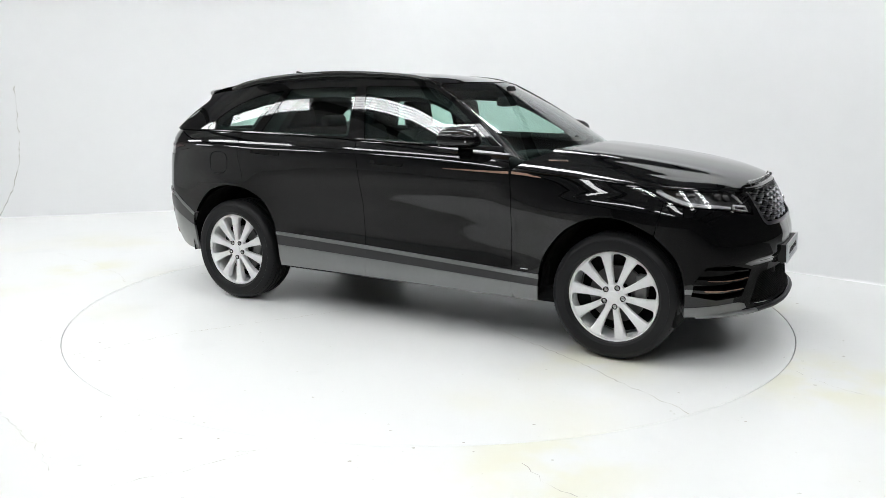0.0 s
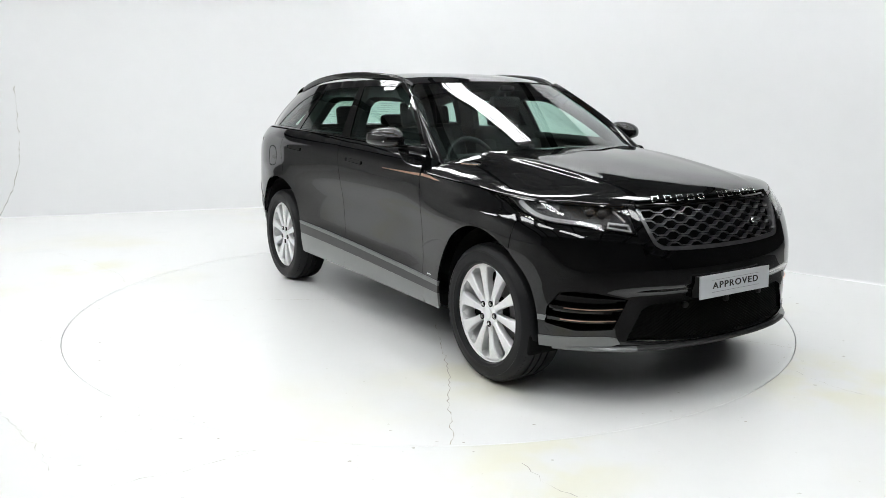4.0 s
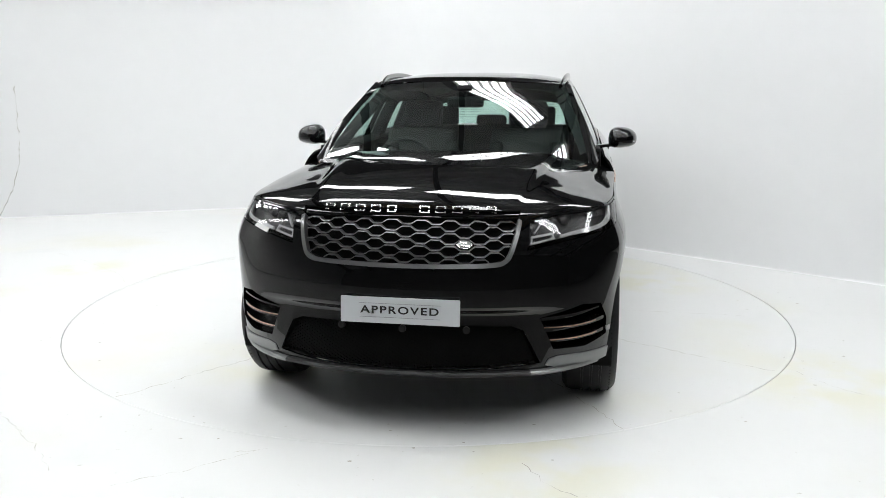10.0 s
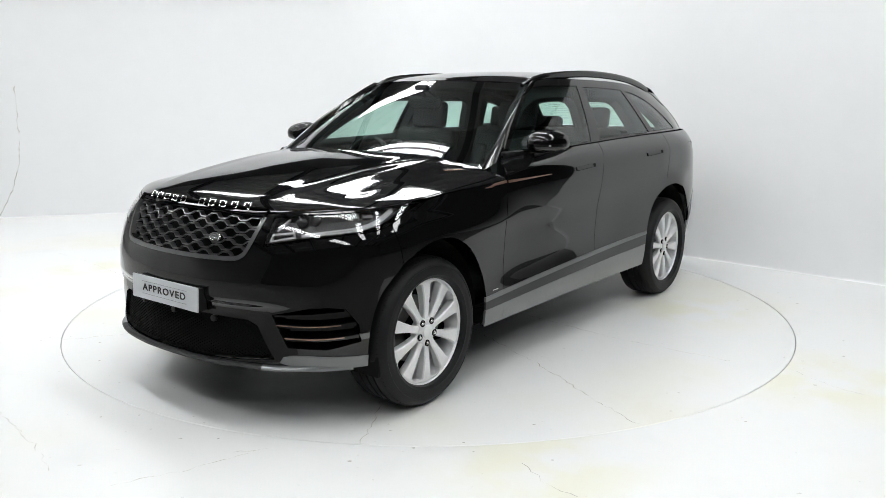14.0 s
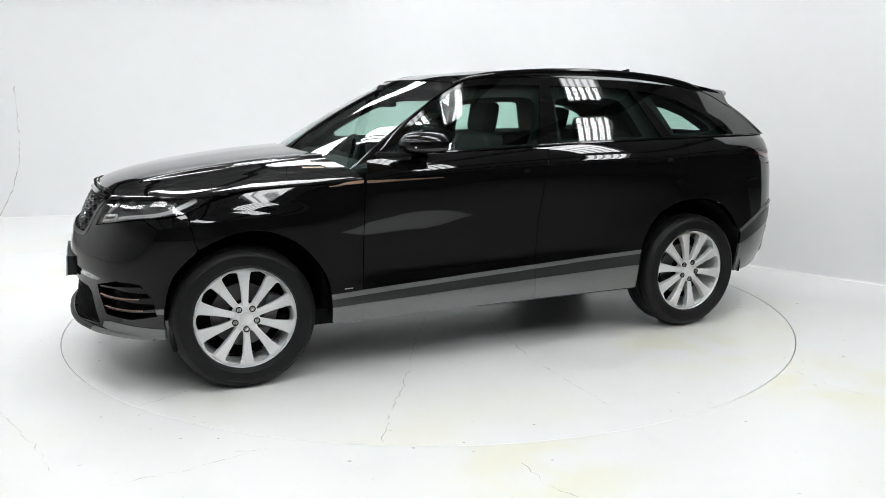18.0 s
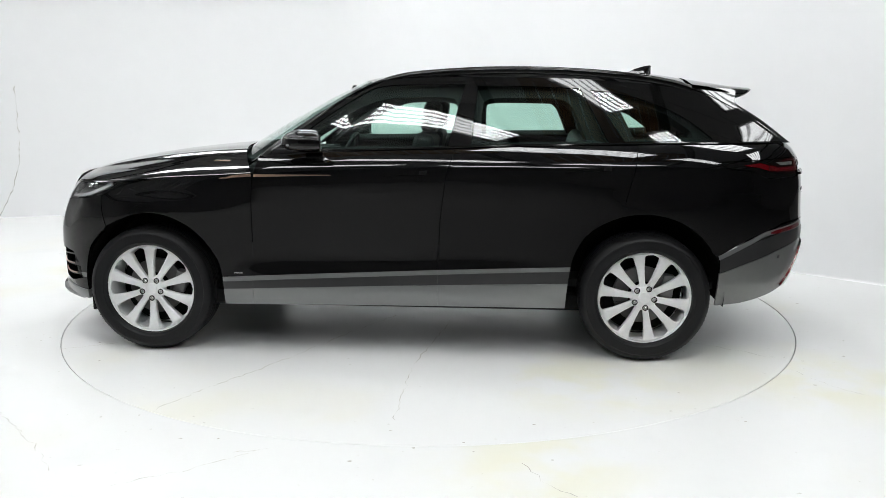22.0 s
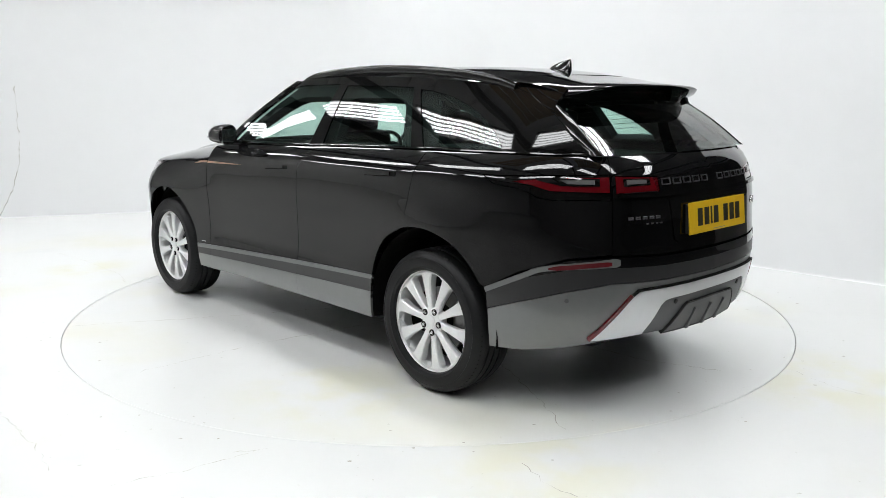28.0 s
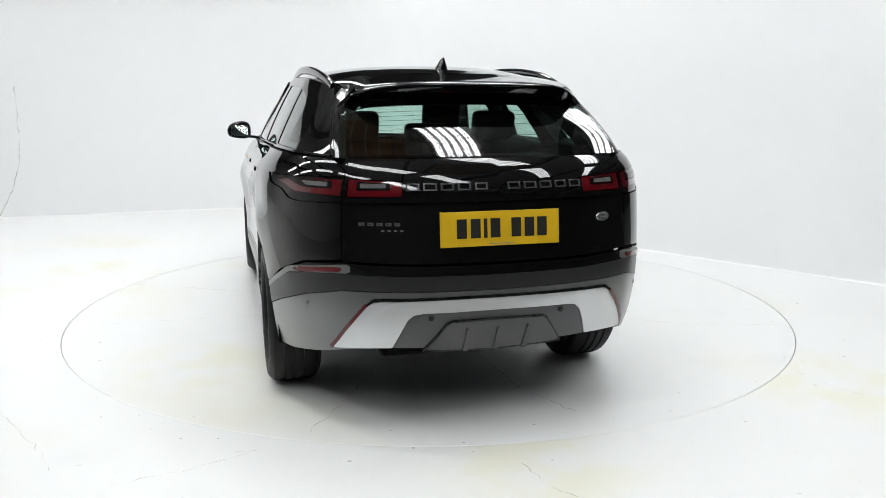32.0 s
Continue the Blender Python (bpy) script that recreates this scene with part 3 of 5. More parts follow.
def grid_part(name, rows, mat, parent, label="", thick=0.0, smooth=True):
    """A sheet through rows of points; thick gives it a back."""
    rows = np.asarray(rows, float)
    n, m = rows.shape[:2]
    v = rows.reshape(-1, 3)
    faces = [(i * m + k, i * m + k + 1, (i + 1) * m + k + 1, (i + 1) * m + k) for i in range(n - 1) for k in range(m - 1)]
    bm = bmesh.new()
    bv = [bm.verts.new(q) for q in v]
    for q in faces:
        try:
            bm.faces.new([bv[k] for k in q])
        except ValueError:
            pass
    bmesh.ops.remove_doubles(bm, verts=bm.verts, dist=1e-5)
    bm.normal_update()
    if thick:
        bmesh.ops.solidify(bm, geom=list(bm.faces), thickness=thick)
    return part(name, bm, mat, parent, label, smooth)


# ---- the car ----
car = tagged(new("car"), "glossy black luxury five-door SUV with grey lower stripes, on a turntable", "car")
OFF = Matrix.Translation((0.1169, 0.3109, 0))
chassis = car


def side_poly(points, s):
    return [(s * ux(x), z) for x, z in points]


def top_z(x):
    """Height of the bonnet's shut line along the flank."""
    return float(np.interp(-x, [-2.2, -1.876, -1.5, -1.33, -1.0, -0.8, -0.6], [0.975, 0.996, 1.014, 1.028, 1.045, 1.06, 1.066]))


# body panels of one flank, outlined in x and z
ARCH_F = curve([(0.983, 0.292), (0.990, 0.452), (1.012, 0.551), (1.07, 0.649), (1.16, 0.745), (1.282, 0.811), (1.392, 0.829), (1.503, 0.816), (1.63, 0.765)], 4)
ARCH_F2 = curve([(1.63, 0.765), (1.718, 0.69), (1.788, 0.604), (1.830, 0.457), (1.839, 0.301)], 4)
ARCH_R1 = curve([(-1.30, 0.842), (-1.229, 0.817), (-1.119, 0.753), (-1.043, 0.639), (-1.008, 0.508), (-0.989, 0.300)], 4)
ARCH_R2 = curve([(-1.839, 0.33), (-1.842, 0.47), (-1.814, 0.603), (-1.75, 0.701), (-1.647, 0.793), (-1.516, 0.843), (-1.40, 0.853), (-1.30, 0.842)], 4)
LAMP_LOW = curve([(1.49, 1.004), (1.60, 0.972), (1.70, 0.928), (1.80, 0.906), (1.90, 0.897)], 4)


def line_z(a, b, x):
    return a[1] + (b[1] - a[1]) * (x - a[0]) / (b[0] - a[0])


# stripe heights rise gently to the rear
S1 = lambda x: line_z((0.982, 0.456), (-1.012, 0.548), x)
S2 = lambda x: line_z((0.982, 0.429), (-1.012, 0.524), x)
S3 = lambda x: line_z((0.982, 0.384), (-1.012, 0.454), x)
S4 = lambda x: line_z((0.982, 0.292), (-1.012, 0.306), x)
SHUT_F = [(0.79, 1.058), (0.802, 0.9), (0.808, 0.6), (0.812, 0.292)]


def shut_b(z):
    return float(np.interp(z, [0.29, 0.5, 0.8, 1.06, 1.21], [-0.262, -0.262, -0.277, -0.312, -0.362]))


def shut_r(z):
    return float(np.interp(z, [0.84, 0.93, 1.08, 1.235], [-1.29, -1.305, -1.345, -1.372]))


def arch_x(z, arch):
    a = sorted(arch, key=lambda p: p[1])
    return float(np.interp(z, [p[1] for p in a], [p[0] for p in a]))


def bands(name, mat, lower, upper, x0, x1, parent, s, label, out=0.0, n=8):
    """A strip between two rising lines from x0 (front) to x1 (rear); ends may be functions of height."""
    def end(x, z):
        return x(z) if callable(x) else x
    xa0, xa1 = end(x0, upper(end(x0, 0.45))), end(x1, upper(end(x1, 0.45)))
    xb0, xb1 = end(x0, lower(end(x0, 0.4))), end(x1, lower(end(x1, 0.4)))
    poly = [(xa0 + (xa1 - xa0) * k / n, upper(xa0 + (xa1 - xa0) * k / n)) for k in range(n + 1)]
    poly += [(xb1 + (xb0 - xb1) * k / n, lower(xb1 + (xb0 - xb1) * k / n)) for k in range(n + 1)]
    return panel(name, side_poly(poly, s), skin, mat, parent, step=0.02, out=out, gap=0.0006, label=label)


def flank_panels(s):
    wing = panel("front_wing", side_poly([(1.66, 0.748)] + [p for p in reversed(LAMP_LOW) if p[0] < 1.72] + [(1.33, 1.026), (1.14, 1.036), (1.0, 1.043), (0.9, 1.05), (0.79, 1.058), (0.802, 0.9), (0.808, 0.6), (0.811, S1(0.811))] + [(arch_x(S1(0.99), ARCH_F), S1(0.99))] + [p for p in ARCH_F if p[1] > S1(0.99) + 0.01 and p[0] < 1.63], s), skin, PAINT, car)
    fx = lambda z: arch_x(z, ARCH_F)
    bands("wing_stripe", STRIPE, S2, S1, fx, 0.811, wing, s, "grey stripe", 0.001)
    bands("wing_dark_stripe", DARKSTRIPE, S3, S2, fx, 0.812, wing, s, "charcoal stripe")
    bands("wing_sill", GREY, S4, S3, fx, 0.812, wing, s, "grey lower wing")
    # front door
    belt = [(x, float(along_x(BELT, x, 2)) - 0.006) for x in [0.76, 0.66, 0.4, 0.2, 0.0, -0.2]]
    fd = panel("front_door", side_poly([(0.812, S1(0.812)), (0.808, 0.6), (0.802, 0.9), (0.79, 1.058)] + belt + [(shut_b(z), z) for z in (1.2, 1.06, 0.8, 0.6)] + [(shut_b(0.5), S1(-0.262))], s), skin, PAINT, car)
    bands("door_stripe", STRIPE, S2, S1, 0.812, -0.262, fd, s, "grey stripe", 0.001)
    bands("door_dark_stripe", DARKSTRIPE, S3, S2, 0.812, -0.262, fd, s, "charcoal stripe")
    bands("door_sill", GREY, S4, S3, 0.812, -0.262, fd, s, "grey lower door")
    # rear door
    belt = [(x, float(along_x(BELT, x, 2)) - 0.006) for x in (-0.5, -0.8, -1.1)]
    rx = lambda z: arch_x(z, ARCH_R1)
    rd = panel("rear_door", side_poly([(-0.262, S1(-0.262))] + [(shut_b(z), z) for z in (0.6, 0.8, 1.06, 1.2)] + belt + [(shut_r(1.228), 1.226), (shut_r(1.08), 1.08), (shut_r(0.93), 0.93)] + [p for p in ARCH_R1 if p[1] > S1(-1.0) + 0.01] + [(rx(S1(-1.0)), S1(-1.0))], s), skin, PAINT, car)
    bands("door_stripe", STRIPE, S2, S1, -0.262, rx, rd, s, "grey stripe", 0.001)
    bands("door_dark_stripe", DARKSTRIPE, S3, S2, -0.262, rx, rd, s, "charcoal stripe")
    bands("door_sill", GREY, S4, S3, -0.262, rx, rd, s, "grey lower door")
    return wing, fd, rd


PANELS = {s: flank_panels(s) for s in (1, -1)}

# rear quarter: from the rear door round to the tailgate's edge
U_TG = ub(0.665)
for s in (1, -1):
    poly = [(s * ux(x), z) for x, z in [(shut_r(0.845), 0.845), (shut_r(0.93), 0.93), (shut_r(1.08), 1.08), (shut_r(1.23), 1.228), (-1.6, 1.230), (-1.8, 1.230), (-2.0, 1.231), (-2.15, 1.232)]]
    poly += [(s * U_TG, 1.232), (s * U_TG, 0.81)]
    poly += [(s * ux(x), z) for x, z in [(-2.2, 0.79), (-2.0, 0.715), (-1.835, 0.622)] + [p for p in ARCH_R2 if p[1] > 0.63]]
    lamp = [(s * ux(x), z) for x, z in curve([(-1.795, 1.141), (-1.93, 1.143), (-2.07, 1.149), (-2.22, 1.155)], 3)] + [(s * (U_TG - 0.006), 1.156), (s * (U_TG - 0.006), 1.050)] + [(s * ux(x), z) for x, z in curve([(-2.22, 1.047), (-2.15, 1.045), (-2.08, 1.053), (-2.04, 1.070), (-2.0, 1.087), (-1.92, 1.096), (-1.855, 1.106)], 3)]
    red = [(s * ux(x), z) for x, z in [(-1.95, 1.120), (-2.05, 1.134), (-2.155, 1.142), (-2.22, 1.146)]] + [(s * (U_TG - 0.010), 1.148), (s * (U_TG - 0.010), 1.078)] + [(s * ux(x), z) for x, z in [(-2.22, 1.082), (-2.12, 1.084), (-2.04, 1.106)]]
    q = panel("rear_quarter", poly, skin, PAINT, car, holes=[lamp])
    panel("lamp_housing", lamp, skin, GLOSS, q, out=-0.006, label="gloss black lamp housing")
    panel("tail_lamp", red, skin, REDLENS, q, out=-0.002, label="dark red tail lamp lens")

# tailgate below the glass
tg = [(U_TG, 0.805), (U_TG, 1.232)] + [(ub(y), 1.232) for y in (0.4, 0.0, -0.4)] + [(2 * UMAX - U_TG, 1.232), (2 * UMAX - U_TG, 0.805)] + [(ub(y), 0.795) for y in (-0.4, 0, 0.4)]
lamp_tg = lambda k: [(ub(k * y), z) for y, z in [(0.648, 1.150), (0.42, 1.140), (0.42, 1.078), (0.648, 1.075)]]
tailgate = panel("tailgate", tg, skin, PAINT, car, holes=[lamp_tg(1), lamp_tg(-1)])
for k in (1, -1):
    panel("tailgate_lamp", lamp_tg(k), skin, REDLENS, tailgate, out=-0.004, label="dark red tail lamp lens")

# rear bumper
rb_top = [(ux(-1.835), 0.612), (ux(-2.0), 0.705), (ux(-2.2), 0.782), (U_TG, 0.798), (ub(0.4), 0.788), (UMAX, 0.786)]
rb_mid = [(ux(-1.842), 0.52), (ux(-2.0), 0.575), (ux(-2.2), 0.640), (U_TG, 0.678), (ub(0.4), 0.676), (UMAX, 0.674)]
rb_low = [(ux(-1.839), 0.33), (ux(-2.0), 0.335), (ux(-2.2), 0.365), (U_TG, 0.40), (ub(0.4), 0.42), (UMAX, 0.42)]
mirror_u = lambda pts: [(2 * UMAX - u, z) for u, z in reversed(pts)][1:]
rear_bumper = panel("rear_bumper", rb_top + mirror_u(rb_top) + list(reversed(rb_mid + mirror_u(rb_mid))), skin, PAINT, car)
panel("bumper_lower", rb_mid + mirror_u(rb_mid) + list(reversed(rb_low + mirror_u(rb_low))), skin, GREY, rear_bumper, out=-0.001, label="grey lower bumper")
rb_band = [(ux(-1.838), 0.602), (ux(-2.0), 0.684), (ux(-2.2), 0.740), (U_TG, 0.752), (ub(0.4), 0.744), (UMAX, 0.742)]
panel("bumper_band", rb_band + mirror_u(rb_band) + list(reversed([(u, z + 0.002) for u, z in rb_mid + mirror_u(rb_mid)])), skin, DARKSTRIPE, rear_bumper, out=0.0015, depth=0.004, gap=0.001, label="charcoal band")

# front bumper with its openings
G_POLY = [(uf(y), z) for y, z in [(-0.548, 0.966), (-0.520, 0.90), (-0.485, 0.825), (-0.458, 0.792), (-0.40, 0.775), (-0.2, 0.769), (0, 0.767), (0.2, 0.769), (0.40, 0.775), (0.458, 0.792), (0.485, 0.825), (0.520, 0.90), (0.548, 0.966), (0.25, 0.972), (0, 0.974), (-0.25, 0.972)]]
L_POLY = [(uf(y), z) for y, z in [(-0.60, 0.345), (-0.53, 0.492), (-0.48, 0.513), (-0.2, 0.519), (0, 0.520), (0.2, 0.519), (0.48, 0.513), (0.53, 0.492), (0.60, 0.345), (0.3, 0.326), (0, 0.324), (-0.3, 0.326)]]


def head_poly(s):
    top = [(s * uf(0.585), 0.966), (s * uf(0.66), 0.970), (s * uf(0.74), 0.978)] + [(s * ux(x), top_z(x) - 0.010) for x in (1.95, 1.8, 1.65, 1.52)]
    low = [(s * ux(x), z) for x, z in LAMP_LOW] + [(s * uf(0.81), 0.886), (s * uf(0.72), 0.871), (s * uf(0.64), 0.857), (s * uf(0.553), 0.842)]
    return top + low


def vent_poly(s):
    return [(s * uf(y), z) for y, z in [(0.60, 0.545), (0.66, 0.40), (0.80, 0.39)]] + [(s * ux(1.87), 0.42), (s * ux(1.88), 0.50), (s * ux(1.93), 0.575), (s * ux(2.02), 0.59)]


edge_t = [(uf(y), z) for y, z in [(0, 0.979), (0.25, 0.978), (0.5, 0.977), (0.74, 0.986)]] + [(ux(x), top_z(x)) for x in (1.876, 1.7, 1.55)] + [(ux(1.485), 1.010)]
fb = edge_t + [(ux(x), z) for x, z in LAMP_LOW if x < 1.72] + [(ux(1.662), 0.748)] + [(ux(x), z) for x, z in ARCH_F2 if x > 1.67] + [(ux(1.95), 0.296), (uf(0.80), 0.298), (uf(0.6), 0.304), (uf(0.3), 0.304), (0, 0.304)]
fb_full = fb + [(-u, z) for u, z in reversed(fb)][1:-1]
front_bumper = panel("front_bumper", fb_full, skin, PAINT, car, holes=[G_POLY, L_POLY, head_poly(1), head_poly(-1), vent_poly(1), vent_poly(-1)], step=0.03)
for s in (1, -1):
    lamp = panel("headlamp", head_poly(s), lambda u, z, o=0.0: skin(u, z, o - 0.05), LAMPDARK, car, depth=-0.03, label="clear headlamp with a dark housing and pale light guides")
    panel("lamp_cover", head_poly(s), skin, LENS, lamp, depth=0.004)

# bonnet
E_U = np.concatenate([np.linspace(0, uf(0.55), 14), np.linspace(uf(0.55), ux(1.9), 10)[1:], np.linspace(ux(1.9), ux(0.80), 34)[1:]])


def edge_z(u):
    x = float(np.interp(u, UD, PX))
    y = float(np.interp(u, UD, PY))
    if x > 1.876:
        return float(np.interp(y, [0, 0.25, 0.5, 0.74, 0.872], [0.981, 0.980, 0.979, 0.988, 0.999]))
    return top_z(x) + 0.002


CROWN = [(2.16, 0.95), (2.10, 0.983), (2.075, 1.006), (2.03, 1.034), (1.96, 1.058), (1.82, 1.090), (1.63, 1.121), (1.44, 1.147), (1.25, 1.168), (1.06, 1.184), (0.9, 1.192)]
rows = []
V = np.linspace(0, 1, 65) ** 1.35
e0 = skin(0.0, 0.981)
for u in E_U:
    E = skin(u, edge_z(u))
    k = (e0[0] - E[0]) / (e0[0] - 0.79)
    xc = e0[0] + (1.0 - e0[0]) * k
    zc = float(pchip([-p[0] for p in CROWN], [p[1] for p in CROWN], -xc))
    zc = max(zc, E[2])
    full = 2.2 + 1.1 * min(1.0, max(0.0, (1.75 - E[0]) / 0.6))
    half = []
    for v in V:
        x = E[0] + (xc - E[0]) * (1 - (1 - v) ** 2)
        z = E[2] + (zc - E[2]) * (1 - (1 - v) ** full) ** 0.78
        y = E[1] * (1 - v)
        # power dome: a crease runs from the screen's foot towards each lamp
        ridge = 0.509 + 0.10 * (1.774 - x)
        fade = min(1.0, max(0.0, (1.95 - x) / 0.3)) * min(1.0, 5 * v)
        k = min(1.0, max(0.0, (y - ridge) / 0.03 + 0.5))
        z += (0.005 * math.exp(-((y - ridge + 0.03) / 0.05) ** 2) - 0.009 * k * k * (3 - 2 * k)) * fade
        z += 0.003 * math.exp(-(y / 0.14) ** 2) * min(1.0, max(0.0, (2.05 - x) / 0.5))
        half.append((x, E[1] * (1 - v), z))
    rows.append(half + [(p[0], -p[1], p[2]) for p in reversed(half[:-1])])
bonnet = grid_part("bonnet", rows[1:], PAINT, car, thick=0.0)


# windscreen, roof, rear glass
def cross_rows(stations, power, n=21, across=1.0):
    """Rows across the car between a middle line and an edge line: (xm, zm, xe, ye, ze)."""
    out = []
    for xm, zm, xe, ye, ze in stations:
        r = []
        for v in np.linspace(-across, across, n):
            a = abs(v) ** power
            r.append((xm + (xe - xm) * v * v, ye * v, zm + (ze - zm) * a))
        out.append(r)
    return out


def blend_stations(a, n):
    t = np.linspace(0, 1, len(a))
    q = np.linspace(0, 1, n)
    return np.stack([pchip(t, [r[k] for r in a], q) for k in range(5)], 1)


SCREEN_ST = [(1.13, 1.115, 0.86, 0.800, 1.085), (0.80, 1.312, 0.57, 0.738, 1.290), (0.53, 1.460, 0.33, 0.684, 1.436), (0.265, 1.588, 0.10, 0.622, 1.566)]
grid_part("windscreen", cross_rows(blend_stations(SCREEN_ST, 16), 2), SCREEN, car, "green-tinted windscreen")
ROOF_ST = [(0.265, 1.590, 0.10, 0.622, 1.568), (0.0, 1.633, -0.06, 0.638, 1.593), (-0.4, 1.660, -0.42, 0.655, 1.602), (-0.8, 1.664, -0.8, 0.652, 1.598), (-1.2, 1.656, -1.2, 0.640, 1.581), (-1.5, 1.636, -1.5, 0.620, 1.556), (-1.74, 1.604, -1.74, 0.596, 1.531)]
roof = grid_part("roof", cross_rows(blend_stations(ROOF_ST, 40), 3), PAINT, car)
REAR_ST = [(-1.95, 1.505, -1.92, 0.555, 1.480), (-2.14, 1.378, -2.095, 0.612, 1.362), (-2.33, 1.236, -2.255, 0.640, 1.236)]
grid_part("rear_window", cross_rows(blend_stations(REAR_ST, 12), 2), GLASS, car, "green-tinted heated rear window")

# flank of the greenhouse with three window openings
W_FRONT = curve([(0.64, 1.182), (0.50, 1.298), (0.33, 1.418), (0.17, 1.515), (0.09, 1.545), (-0.02, 1.557)], 4) + [(-0.405, 1.560), (-0.312, 1.206)]
W_REAR = [(-0.478, 1.552), (-0.75, 1.550), (-1.06, 1.538), (-1.215, 1.236), (-0.80, 1.230), (-0.445, 1.222)]
W_QUARTER = [(-1.115, 1.528)] + curve([(-1.20, 1.520), (-1.36, 1.490), (-1.54, 1.428), (-1.68, 1.350), (-1.79, 1.262)], 3) + [(-1.78, 1.246), (-1.30, 1.245)]
OUT = [(0.70, 1.160)] + curve([(0.70, 1.160), (0.52, 1.315), (0.30, 1.462), (0.13, 1.555), (0.06, 1.582)], 4)[1:] + [(x, float(along_x(EAVE, x, 2))) for x in np.linspace(-0.05, -1.9, 20)] + [(-1.92, 1.46), (-2.06, 1.35), (-2.20, 1.240)] + [(x, float(along_x(BELT, x, 2)) - 0.004) for x in np.linspace(-2.1, 0.6, 14)]
for s, fn in ((1, flank), (-1, flank_right)):
    frame_part = panel("window_surround", OUT, fn, GLOSS, car, holes=[W_FRONT, W_REAR, W_QUARTER], gap=0.0, flip=s > 0)
    for nm, poly in (("front_door_window", W_FRONT), ("rear_door_window", W_REAR), ("quarter_window", W_QUARTER)):
        panel(nm, poly, fn, GLASS, car, out=-0.004 , depth=0.004, flip=s > 0, label="green-tinted side glass")
    # pillar between the windscreen and the flank
    edge = [(r[-1] if s > 0 else r[0]) for r in cross_rows(blend_stations(SCREEN_ST, 16), 2)]
    front_line = curve([(0.72, 1.145), (0.52, 1.315), (0.30, 1.462), (0.13, 1.555), (0.06, 1.582)], 4)
    fl = [tuple(fn(*[np.array(c) for c in p])) for p in front_line]
    q = np.linspace(0, 1, 17)
    A = np.stack([np.interp(q, np.linspace(0, 1, len(edge)), [e[k] for e in edge]) for k in range(3)], 1)
    B = np.stack([np.interp(q, np.linspace(0, 1, len(fl)), [e[k] for e in fl]) for k in range(3)], 1)
    bow = [(a + (b - a) * t + np.array([0.02, s * 0.02, 0.01]) * 4 * t * (1 - t)) for t in np.linspace(0, 1, 6) for a, b in [(A, B)]]
    grid_part("windscreen_pillar", bow, PAINT, car)


# ---- wheels ----
def spoke_mesh():
    """One flat-faced spoke that flares into its share of the rim's face, outer face at y = 0, along +x."""
    prof = [(0.050, 0.0200, -0.006, 0.034, 0.005), (0.085, 0.0170, -0.003, 0.036, 0.005), (0.13, 0.0190, 0.0, 0.040, 0.005), (0.18, 0.0240, 0.0, 0.044, 0.005), (0.208, 0.0285, -0.001, 0.048, 0.005), (0.226, 0.0315, -0.002, 0.05, 0.0055), (0.236, 0.0355, -0.002, 0.048, 0.006), (0.2405, 0.0410, -0.002, 0.045, 0.006), (0.2440, 0.0560, -0.002, 0.04, 0.006), (0.2465, 0.0800, -0.002, 0.035, 0.0008), (0.2515, 0.0816, -0.0025, 0.03, 0.0004), (0.2590, 0.0838, -0.005, 0.03, 0.0004)]
    bm = bmesh.new()
    rings = []
    for r, w, y, d, c in prof:
        bend = lambda q: r if r < 0.23 else math.sqrt(max(r * r - q * q, 0)) * (r - 0.23) / 0.03 + r * (1 - (r - 0.23) / 0.03)
        rings.append([bm.verts.new((bend(zz), yy, zz)) for yy, zz in [(y - c * 1.3, -w), (y, -w + c), (y + 0.0008, 0.0), (y, w - c), (y - c * 1.3, w), (y - d, w * 0.8), (y - d, -w * 0.8)]])
    for a, b in zip(rings, rings[1:]):
        for i in range(7):
            bm.faces.new((a[i], a[(i + 1) % 7], b[(i + 1) % 7], b[i]))
    bm.faces.new(rings[0])
    bm.faces.new(rings[-1])
    return bm


